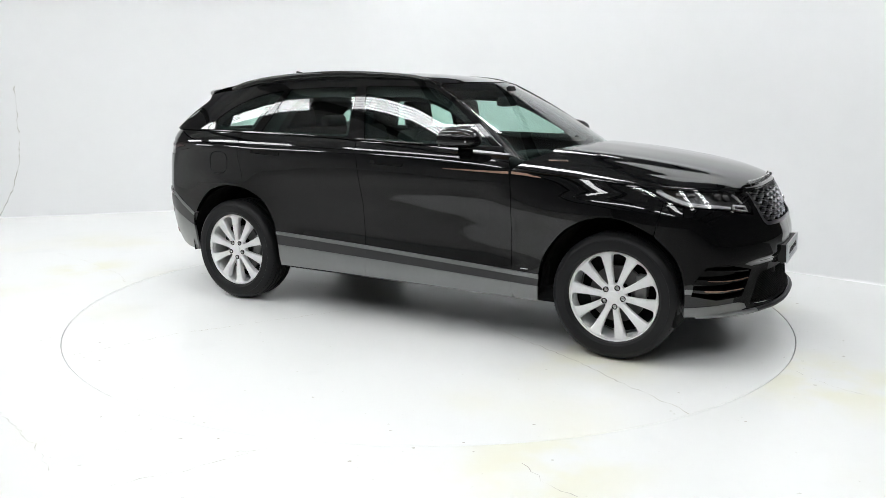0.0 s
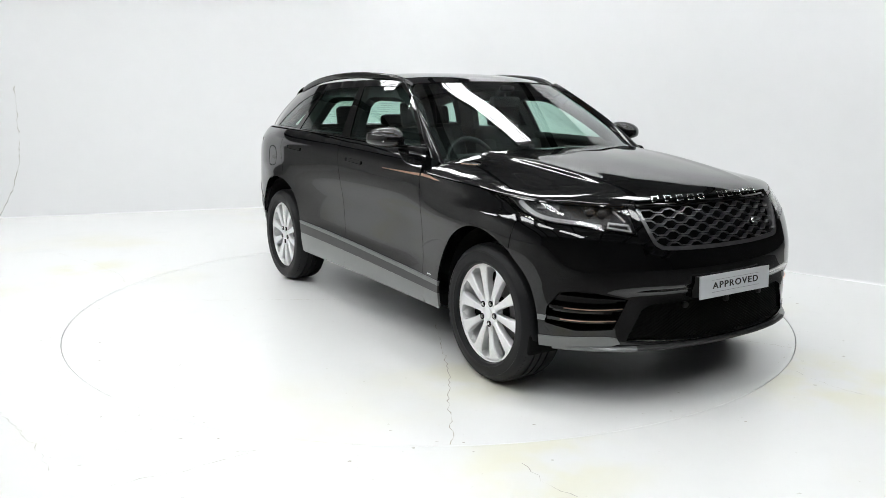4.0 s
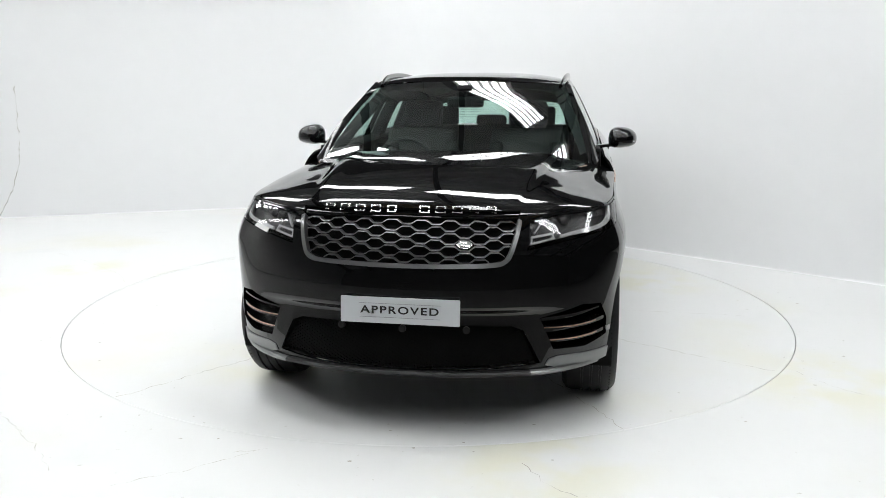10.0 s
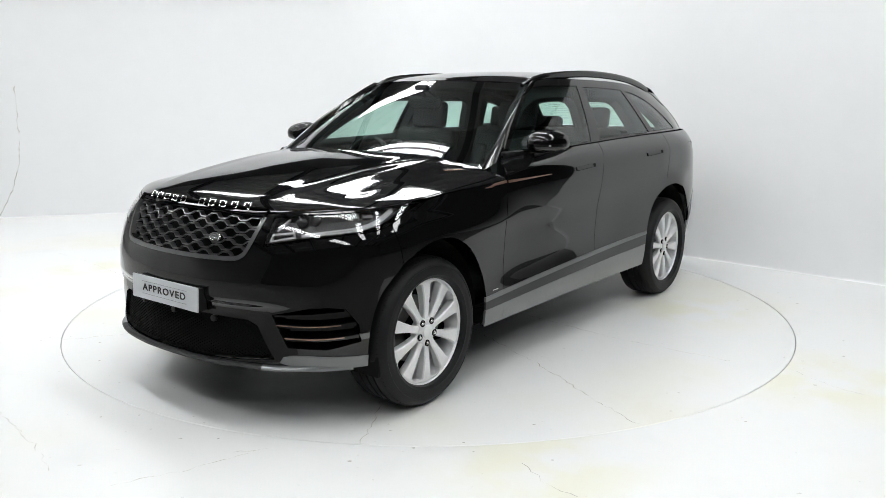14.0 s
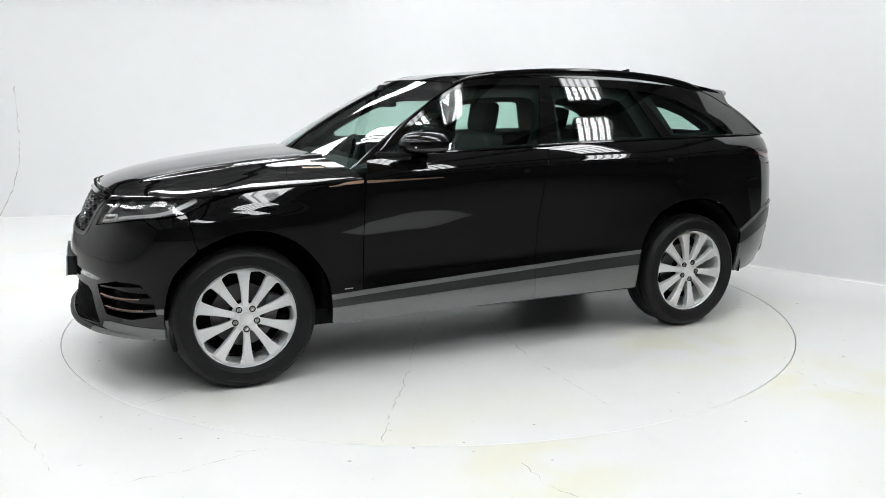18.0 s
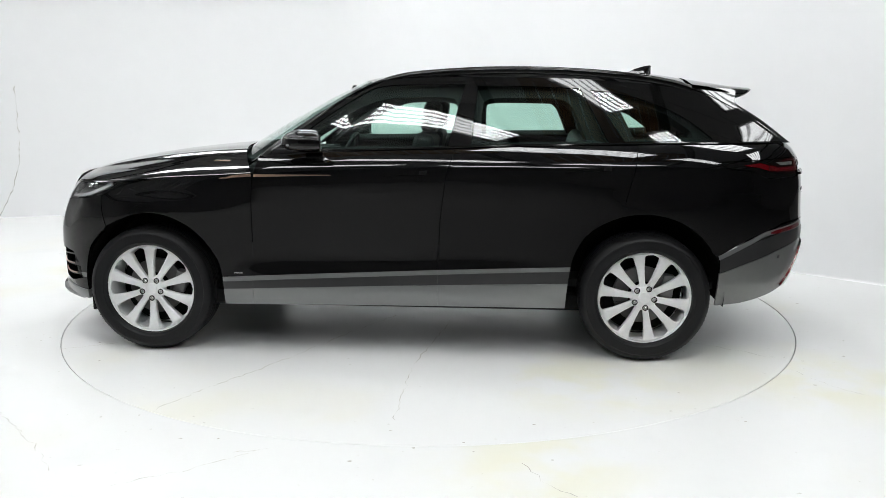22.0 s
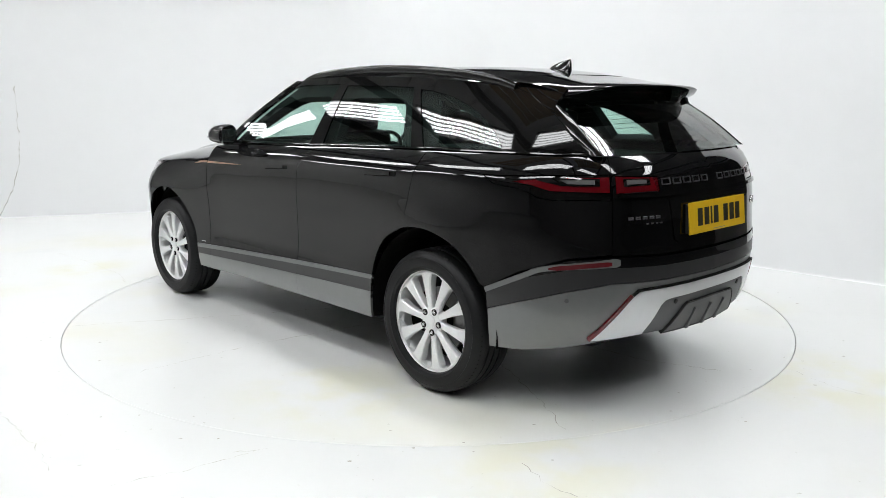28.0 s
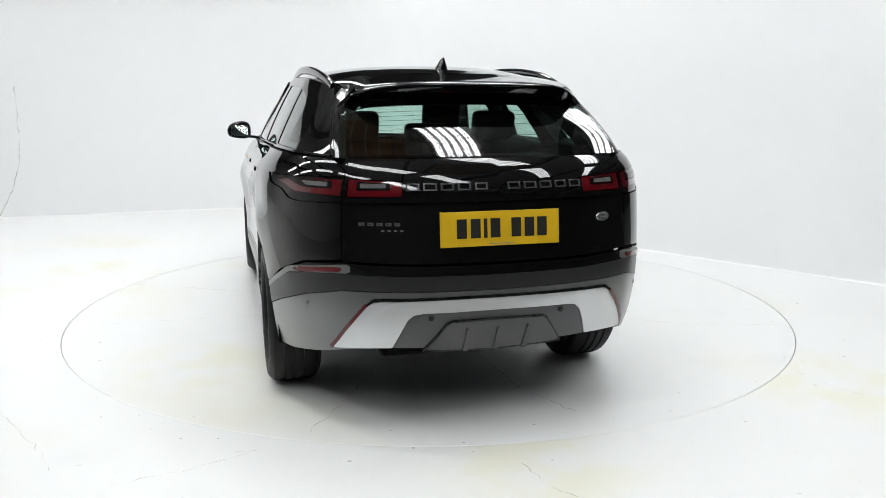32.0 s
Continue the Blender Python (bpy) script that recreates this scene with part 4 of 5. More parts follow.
def make_wheel():
    wheel = new("wheel")
    # barrel and rim, outer face towards +y
    part("rim", turned([(0.255, -0.235), (0.268, -0.235), (0.262, -0.20), (0.245, -0.15), (0.246, -0.06), (0.249, -0.040), (0.256, -0.026), (0.2585, -0.0205), (0.262, -0.014), (0.2655, -0.003), (0.2680, 0.003), (0.2715, 0.002), (0.2715, -0.012)], 72), ALLOY, wheel, "silver alloy rim", True)
    # tyre
    prof = [(0.262, -0.012), (0.268, 0.006), (0.280, 0.0125), (0.2825, 0.0150), (0.285, 0.0145), (0.300, 0.0160), (0.315, 0.0165), (0.327, 0.0150), (0.329, 0.0168), (0.332, 0.0160), (0.340, 0.0115), (0.352, 0.000), (0.362, -0.014), (0.368, -0.030)]
    groove = []
    for y0 in (-0.062, -0.105, -0.148):
        groove += [(0.3695, y0 + 0.006), (0.361, y0 + 0.005), (0.361, y0 - 0.005), (0.3695, y0 - 0.006)]
    prof += groove + [(0.368, -0.20), (0.36, -0.222), (0.33, -0.244), (0.28, -0.245), (0.262, -0.232)]
    tyre = part("tyre", turned(prof, 96), RUBBER, wheel, "black road tyre with tread grooves", True, 30)
    bm = bmesh.new()
    for i in range(90):
        a = 4 * i
        for y, tilt in ((-0.026, 18), (-0.19, -18)):
            b = box(0.008, 0.03, 0.0024, pose(0.3600, 0, 0) @ pose(0, 0, 0, tilt, 0, 0))
            b.transform(pose(0, y, 0) @ pose(0, 0, 0, 0, a, 0))
            me = bpy.data.meshes.new("tmp")
            b.to_mesh(me)
            b.free()
            bm.from_mesh(me)
            bpy.data.meshes.remove(me)
    part("tread_block", bm, UNDER, wheel)["kind"] = "stuff"
    sp = None
    for i in range(10):
        if sp is None:
            sp = part("spoke", spoke_mesh(), ALLOY, wheel, "", True, 30)
            ob = sp
        else:
            ob = new("spoke", sp.data)
            ob.parent = wheel
        ob.matrix_basis = pose(0, -0.016, 0, 0, 36 * i + 18, 0)
    part("hub", turned([(0.074, -0.06), (0.072, -0.026), (0.062, -0.018), (0.0005, -0.018)], 40), ALLOY, wheel, "", True, 30)
    part("hub_cap", turned([(0.034, -0.02), (0.033, -0.012), (0.028, -0.009), (0.0005, -0.008)], 32), ALLOY, wheel, "", True, 40)
    nut = None
    for i in range(5):
        a = radians(72 * i - 90)
        at = (0.058 * math.cos(a), -0.019, 0.058 * math.sin(a))
        if nut is None:
            nut = part("wheel_nut", joined(turned([(0.0165, 0.0), (0.0165, 0.005), (0.0118, 0.005), (0.0118, -0.002)], 16)), UNDER, wheel, "dark recess with a steel nut")
            core = part("nut_head", turned([(0.0092, 0.0), (0.0090, 0.007), (0.0065, 0.010), (0.0003, 0.010)], 6), CHROME, nut)
            nut.location = at
        else:
            o = new("wheel_nut", nut.data)
            o.parent, o.location = wheel, at
            c = new("nut_head", core.data)
            c.parent = o
    part("brake_disc", turned([(0.08, -0.10), (0.165, -0.10), (0.165, -0.13), (0.08, -0.13)], 48), STEEL, wheel, "steel brake disc")
    part("brake_caliper", box(0.07, 0.07, 0.13, pose(-0.15, -0.115, 0.03, 0, -15, 0), 0.012), ALLOYDARK, wheel)
    part("wheel_back", turned([(0.235, -0.17), (0.10, -0.18), (0.0005, -0.18)], 40), UNDER, wheel)
    return wheel


first = make_wheel()
first.parent = car
first.matrix_basis = pose(1.437, 0.930, 0.370)
WHEEL_TURN = {(1, 1): 0, (-1, 1): 9, (1, -1): 12, (-1, -1): 3}
for i, j in ((-1, 1), (1, -1), (-1, -1)):
    w = copy_thing(first, Matrix())
    w.parent = car
    w.matrix_basis = pose(1.437 * i, 0.930 * j, 0.370, 0, WHEEL_TURN[i, j], 0 if j > 0 else 180)

# underbody and arch liners
part("floor_pan", joined(box(2.9, 1.66, 0.10, pose(0, 0, 0.31), 0.03), box(1.9, 0.5, 0.06, pose(0, 0, 0.25), 0.02)), UNDER, car)
for i in (1, -1):
    for j in (1, -1):
        r = 0.438 if i > 0 else 0.462
        b = turned([(r, 0.0), (r, -0.33), (0.2, -0.33)], 48)
        bmesh.ops.bisect_plane(b, geom=list(b.verts) + list(b.edges) + list(b.faces), plane_co=(0, 0, -0.06), plane_no=(0, 0, -1), clear_outer=True)
        b.transform(pose(1.415 * i if i > 0 else -1.42, (0.868 if i > 0 else 0.905) * j, 0.385, 0, 0, 0 if j > 0 else 180))
        part("arch_liner", b, UNDER, car, "", True)


# ---- outside details ----
from mathutils.bvhtree import BVHTree


def strip(path, width):
    """Outline of a band of given width (or widths) along a path in the skin's plane."""
    p = np.array(path, float)
    d = np.gradient(p, axis=0)
    d /= np.linalg.norm(d, axis=1)[:, None]
    n = np.stack([-d[:, 1], d[:, 0]], 1)
    w = (np.array(width) * np.ones(len(p)))[:, None] / 2
    return [tuple(q) for q in p + n * w] + [tuple(q) for q in (p - n * w)[::-1]]


def skin_frame(u, z, out=0.0):
    """Pose on the skin: local x along it to the right of a viewer, z up it, y into the car."""
    e = 0.01
    p = skin(u, z, out)
    a, b = skin(u + e, z, out) - skin(u - e, z, out), skin(u, z + e, out) - skin(u, z - e, out)
    X, Z = Vector(a).normalized(), Vector(b).normalized()
    Y = Z.cross(X).normalized()
    Z = X.cross(Y)
    m = Matrix((X, Y, Z)).transposed().to_4x4()
    m.translation = Vector(p)
    return m


def inner(poly, d):
    return [tuple(q) for q in shrunk(poly, d)]


# radiator grille
grille = panel("grille", G_POLY, lambda u, z, o=0.0: skin(u, z, o - 0.06), UNDER, car, depth=-0.056, gap=0.0, label="honeycomb grille with grey wave bars in a silver frame")
panel("grille_frame", strip(curve([(uf(y), z) for y, z in [(-0.538, 0.966), (-0.511, 0.90), (-0.475, 0.823), (-0.450, 0.797), (-0.40, 0.784), (-0.2, 0.778), (0, 0.776), (0.2, 0.778), (0.40, 0.784), (0.450, 0.797), (0.475, 0.823), (0.511, 0.90), (0.538, 0.966)]], 4), 0.019), skin, DARKCHROME, grille, out=0.004, depth=0.03, gap=0, step=0.02)
G_IN = inner(G_POLY, 0.012)


def wave_bar(zc, phase):
    period, amp = 0.1385, 0.0082
    us = np.arange(-0.60, 0.6001, period / 24)
    pts = []
    for u in us:
        k = (u / period + phase) % 1.0
        w = 1 - 4 * abs(k - 0.5)
        pts.append((u, zc + amp * max(-1.0, min(1.0, w * 2.7))))
    ok = inside(G_IN, np.array(pts))
    pts = [p for p, q in zip(pts, ok) if q]
    if len(pts) < 3:
        return
    h = 0.0019
    v, f = [], []
    for u, z in pts:
        for dz, o in ((h, -0.016), (-h, -0.016), (-h * 0.8, -0.040), (h * 0.8, -0.040)):
            v.append(tuple(skin(u, z + dz, o)))
    for i in range(len(pts) - 1):
        for k in range(4):
            a, b = 4 * i + k, 4 * i + (k + 1) % 4
            f.append((a, b, b + 4, a + 4))
    mesh_part("grille_bar", v, f, DARKCHROME, grille, smooth=False)


for i in range(7):
    wave_bar(0.951 - 0.0262 * i, 0.5 * (i % 2))


def oval_badge(at, parent, name, r=0.042):
    b = turned([(r, 0.004), (r, 0.0), (r * 0.92, -0.004), (r * 0.86, -0.0035), (0.0005, -0.003)], 36)
    b.transform(at @ Matrix.Diagonal((1, 1, 0.56, 1)))
    base = part(name, b, CHROME, parent, "silver oval badge", True, 50)
    g = turned([(r * 0.84, 0.0), (r * 0.82, -0.0048), (0.0005, -0.0052)], 36)
    g.transform(at @ Matrix.Diagonal((1, 1, 0.56, 1)))
    part("badge_field", g, BADGE, base, "dark grey badge field", True, 50)
    for dx, dz, w in ((-0.004, 0.007, 0.03), (0.004, -0.007, 0.036)):
        part("badge_bar", box(w, 0.002, 0.006, at @ pose(dx, -0.0058, dz, 0, 8, 0), 0.0005), CHROME, base)


BADGE = material("badge_grey", (0.20, 0.215, 0.21), 0.35, metal=0.5, coat=0.4)
oval_badge(skin_frame(uf(0.275), 0.867, -0.004), grille, "front_badge", 0.036)

# plain blocks for the bonnet and tailgate lettering
bonnet_tree = BVHTree.FromPolygons([v.co for v in bonnet.data.vertices], [tuple(p.vertices) for p in bonnet.data.polygons])
LETTER_W = [0.046, 0.046, 0.046, 0.046, 0.042, 0.0, 0.046, 0.046, 0.046, 0.042, 0.046]


def letter_shape(k, w, h):
    """A plain hollow frame that stands for one raised letter."""
    s = 0.0075
    return joined(*[box(s, 0.005, h, pose(q * (w / 2 - s / 2), 0, 0), 0.0008, 1) for q in (-1, 1)], *[box(w - 2 * s, 0.005, 0.0055, pose(0, 0, q * (h / 2 - 0.003)), 0.0008, 1) for q in (-1, 1)])


y = -0.365
for k, w in enumerate(LETTER_W):
    if w:
        hit = bonnet_tree.ray_cast(Vector((3, y, 1.0015)), Vector((-1, 0, 0)))
        if hit[0] is not None:
            n = hit[1] if hit[1].x > 0 else -hit[1]
            n = (n + Vector((0.8, 0, 0))).normalized()
            Z = (Vector((0, 0, 1)) - n * n.z).normalized()
            X = Z.cross(n) * -1
            m = Matrix((X, -n, Z)).transposed().to_4x4()
            m.translation = hit[0] + n * 0.003
            b = letter_shape(k, w, 0.034)
            b.transform(m)
            part("lettering_block", b, CHROME, bonnet, "silver raised lettering block")
    y += 0.073
for k, w in enumerate(LETTER_W):
    if w:
        b = letter_shape(k, w + 0.012, 0.032)
        b.transform(skin_frame(ub(0.375 - 0.075 * k), 1.118, 0.002))
        part("lettering_block", b, LETTERDARK, tailgate, "dark raised lettering block")
for k in range(5):
    b = letter_shape(k + 1, 0.026, 0.014)
    b.transform(skin_frame(ub(0.585 - 0.036 * k), 0.965, 0.001))
    part("lettering_block", b, DARKCHROME, tailgate)
for k in range(4):
    part("lettering_block", box(0.014, 0.003, 0.007, skin_frame(ub(0.50 - 0.026 * k), 0.938, 0.001)), CHROME, tailgate)
oval_badge(skin_frame(ub(-0.52), 0.962, 0.002), tailgate, "rear_badge", 0.040)

# bonnet vents, recessed trims near the screen
for s in (1, -1):
    c = bonnet_tree.ray_cast(Vector((1.02, 0.745 * s, 2)), Vector((0, 0, -1)))
    if c[0] is not None:
        n = c[1] if c[1].z > 0 else -c[1]
        X = Vector((1, -0.35 * s, 0))
        X = (X - n * X.dot(n)).normalized()
        m = Matrix((X, n.cross(X), n)).transposed().to_4x4()
        m.translation = c[0]
        vent = part("bonnet_vent", box(0.14, 0.036, 0.008, m @ pose(0, 0, -0.0035), 0.003), GLOSS, bonnet)
        part("vent_slat", box(0.115, 0.018, 0.006, m @ pose(0, 0, -0.0015), 0.002), SATIN, vent)
        part("vent_trim", box(0.115, 0.005, 0.007, m @ pose(0, 0.013 * s, -0.001), 0.002), COPPER, vent)

# headlamp insides
for s in (1, -1):
    lamp = [o for o in car.children if o.name.startswith("headlamp")][0 if s > 0 else 1]
    f = lambda y: s * uf(y)
    g = lambda x: s * ux(x)
    ring = [(f(0.570), 0.854), (f(0.690), 0.876), (f(0.682), 0.908), (f(0.582), 0.895)]
    panel("light_guide", ring, skin, LAMPGREY, lamp, holes=[inner(ring, 0.0125)], out=-0.02, depth=0.012, step=0.02)
    path = curve([(f(0.71), 0.888), (f(0.79), 0.900), (g(1.88), 0.914), (g(1.79), 0.932), (g(1.71), 0.962), (g(1.655), 0.990)], 4)
    panel("light_guide", strip(path, [0.016 + 0.010 * k / (len(path) - 1) for k in range(len(path))]), skin, LAMPGREY, lamp, out=-0.018, depth=0.012, step=0.02)
    path = [(f(0.60), 0.905), (f(0.635), 0.940), (f(0.655), 0.957)]
    panel("light_guide", strip(path, 0.010), skin, LAMPGREY, lamp, out=-0.02, depth=0.012, step=0.02)
    for y0, z0 in ((0.705, 0.938), (0.765, 0.946)):
        m = skin_frame(f(y0), z0, -0.045)
        b = turned([(0.024, 0.0), (0.024, -0.014), (0.019, -0.018), (0.011, -0.024), (0.0005, -0.026)], 24)
        b.transform(m)
        part("projector_lens", b, LAMPDARK, lamp, "dark projector lens", True, 40)
    for x0 in (1.86, 1.79):
        m = skin_frame(g(x0), 0.962, -0.045)
        part("lamp_module", box(0.05, 0.02, 0.022, m, 0.004), ALLOYDARK, lamp)

# lower intake, mesh and sensors
intake = panel("lower_intake", L_POLY, lambda u, z, o=0.0: skin(u, z, o - 0.06), UNDER, front_bumper, depth=-0.055, gap=0.0, label="black lower air intake with a fine mesh")
L_IN = np.array(inner(L_POLY, 0.004))
mv, mf = [], []
for sgn in (1, -1):
    for k in range(-46, 47):
        u0 = k * 0.0285
        seg = []
        for t in np.arange(0, 0.2301, 0.01):
            z = 0.32 + t
            u = u0 + sgn * (t - 0.1) * 1.9
            seg.append((u, z))
        ok = inside(L_IN, np.array(seg))
        prev = None
        for (u, z), q in zip(seg, ok):
            if not q:
                prev = None
                continue
            a = tuple(skin(u, z + 0.0022, -0.02))
            b = tuple(skin(u, z - 0.0022, -0.02))
            c = tuple(skin(u, z, -0.03))
            i = len(mv)
            mv += [a, b, c]
            if prev is not None:
                mf += [(prev, i, i + 1, prev + 1), (prev + 1, i + 1, i + 2, prev + 2)]
            prev = i
mesh_part("intake_mesh", mv, mf, UNDER, intake, smooth=False)["kind"] = "stuff"
for y0 in (-0.285, 0.0, 0.285):
    b = turned([(0.016, 0.012), (0.016, -0.004), (0.010, -0.006), (0.0005, -0.006)], 20)
    b.transform(skin_frame(uf(y0), 0.497, -0.012))
    part("parking_sensor", b, SATIN, intake, "", True, 40)

# side vents with copper blades
for s in (1, -1):
    vp = vent_poly(s)
    vent = panel("bumper_vent", vp, lambda u, z, o=0.0: skin(u, z, o - 0.05), GLOSS, front_bumper, depth=-0.046, gap=0.0, label="gloss black vent with copper blades")
    g = lambda x: s * ux(x)
    f = lambda y: s * uf(y)
    for (ya, za), (xb, zb) in (((0.615, 0.497), (1.885, 0.503)), ((0.645, 0.438), (1.875, 0.445))):
        path = [(f(ya) + (g(xb) - f(ya)) * k / 10, za + (zb - za) * k / 10 - 0.006 * math.sin(math.pi * k / 10)) for k in range(11)]
        blade = panel("vent_blade", strip(path, 0.020), skin, GLOSS, vent, out=-0.008, depth=0.045, step=0.015)
        panel("blade_trim", strip([(u, z + 0.003) for u, z in path[:9]], [0.007] * 9), skin, COPPER, blade, out=-0.003, depth=0.006, step=0.02, label="thin copper strip")
    path = [(f(0.605) + (g(1.93) - f(0.605)) * k / 8, 0.540 + 0.020 * k / 8) for k in range(9)]
    panel("vent_blade", strip(path, 0.012), skin, GLOSS, vent, out=-0.007, depth=0.045, step=0.015)
    # grey stripe and lower corner of the bumper
    panel("bumper_stripe", [(g(1.833), 0.457), (g(1.875), 0.455), (g(1.868), 0.429), (g(1.835), 0.430)], skin, STRIPE, front_bumper, out=0.0015, gap=0, step=0.02, label="grey stripe")
    corner = [(g(1.838), 0.350), (g(1.90), 0.352), (g(2.0), 0.357), (f(0.74), 0.362), (f(0.68), 0.364), (f(0.64), 0.356), (f(0.625), 0.330), (f(0.70), 0.304), (g(2.0), 0.300), (g(1.839), 0.298)]
    panel("bumper_corner", corner, skin, GREY, front_bumper, out=0.006, depth=0.03, gap=0, step=0.02, label="grey lower bumper corner")

# splitter blade along the chin
rows = []
for u in np.linspace(-ux(1.9), ux(1.9), 91):
    y0 = abs(float(np.interp(abs(u), UD, PY)))
    o = float(np.interp(y0, [0, 0.5, 0.62, 0.72, 0.87], [0.020, 0.020, 0.026, 0.022, 0.004]))
    z = float(np.interp(y0, [0, 0.5, 0.60, 0.72, 0.87], [0.306, 0.308, 0.302, 0.300, 0.298]))
    rows.append([tuple(skin(u, z + 0.016, -0.02)), tuple(skin(u, z + 0.012, o * 0.7)), tuple(skin(u, z + 0.004, o)), tuple(skin(u, z - 0.006, o)), tuple(skin(u, z - 0.010, o * 0.6)), tuple(skin(u, z - 0.012, -0.06))])
grid_part("splitter", rows[19:72], SATIN, front_bumper)
for s, part_rows in ((1, rows[71:]), (-1, rows[:20])):
    grid_part("splitter_end", part_rows, GREY, front_bumper, "grey splitter end")


# number plates
def text_mesh(word, size):
    c = bpy.data.curves.new("word", "FONT")
    c.body, c.size, c.extrude, c.align_x, c.align_y = word, size, 0.0008, "CENTER", "CENTER"
    c.space_character, c.offset = 1.22, 0.0011
    tmp = bpy.data.objects.new("word", c)
    scene.collection.objects.link(tmp)
    me = bpy.data.meshes.new_from_object(tmp.evaluated_get(bpy.context.evaluated_depsgraph_get()))
    bpy.data.objects.remove(tmp)
    b = bmesh.new()
    b.from_mesh(me)
    return b


def plate_pose(x_top, z_top, x_low, z_low, front):
    n = 1 if front else -1
    Z = Vector((x_top - x_low, 0, z_top - z_low)).normalized()
    X = Vector((0, n, 0))
    Y = Z.cross(X)
    m = Matrix((X, Y, Z)).transposed().to_4x4()
    m.translation = Vector(((x_top + x_low) / 2, 0, (z_top + z_low) / 2))
    return m


FP = plate_pose(2.262, 0.645, 2.268, 0.531, True)
front_plate = part("front_plate", box(0.522, 0.008, 0.114, FP, 0.003), PLATEWHITE, car, "white show plate with the word APPROVED")
part("plate_back", box(0.512, 0.045, 0.104, FP @ pose(0, 0.0265, 0), 0.003), SATIN, front_plate)
b = text_mesh("APPROVED", 0.056)
b.transform(FP @ pose(0, -0.005, 0.001, 90, 0, 0) @ Matrix.Diagonal((1.07, 0.80, 1, 1)))
part("plate_word", b, INK, front_plate, "dark grey word APPROVED")
for dz in (0.030, -0.030):
    part("plate_line", box(0.355, 0.001, 0.0016, FP @ pose(0, -0.0045, dz)), INKGREY, front_plate)

RP = plate_pose(-2.468, 1.014, -2.483, 0.870, False)
rear_plate = part("rear_plate", box(0.535, 0.008, 0.148, RP, 0.003), PLATEYELLOW, car, "yellow number plate with dark bars")
part("plate_back", box(0.52, 0.03, 0.135, RP @ pose(0, 0.018, 0), 0.003), SATIN, rear_plate)
for x in (-0.173, -0.112, -0.068, -0.024, 0.070, 0.130, 0.188):
    w = 0.016 if abs(x + 0.068) < 0.001 else 0.044
    part("plate_bar", box(w, 0.0012, 0.082, RP @ pose(x, -0.0045, 0.002), 0.0004, 1), INK, rear_plate)
part("plate_bar", box(0.11, 0.001, 0.003, RP @ pose(0, -0.0045, -0.064)), INKGREY, rear_plate)

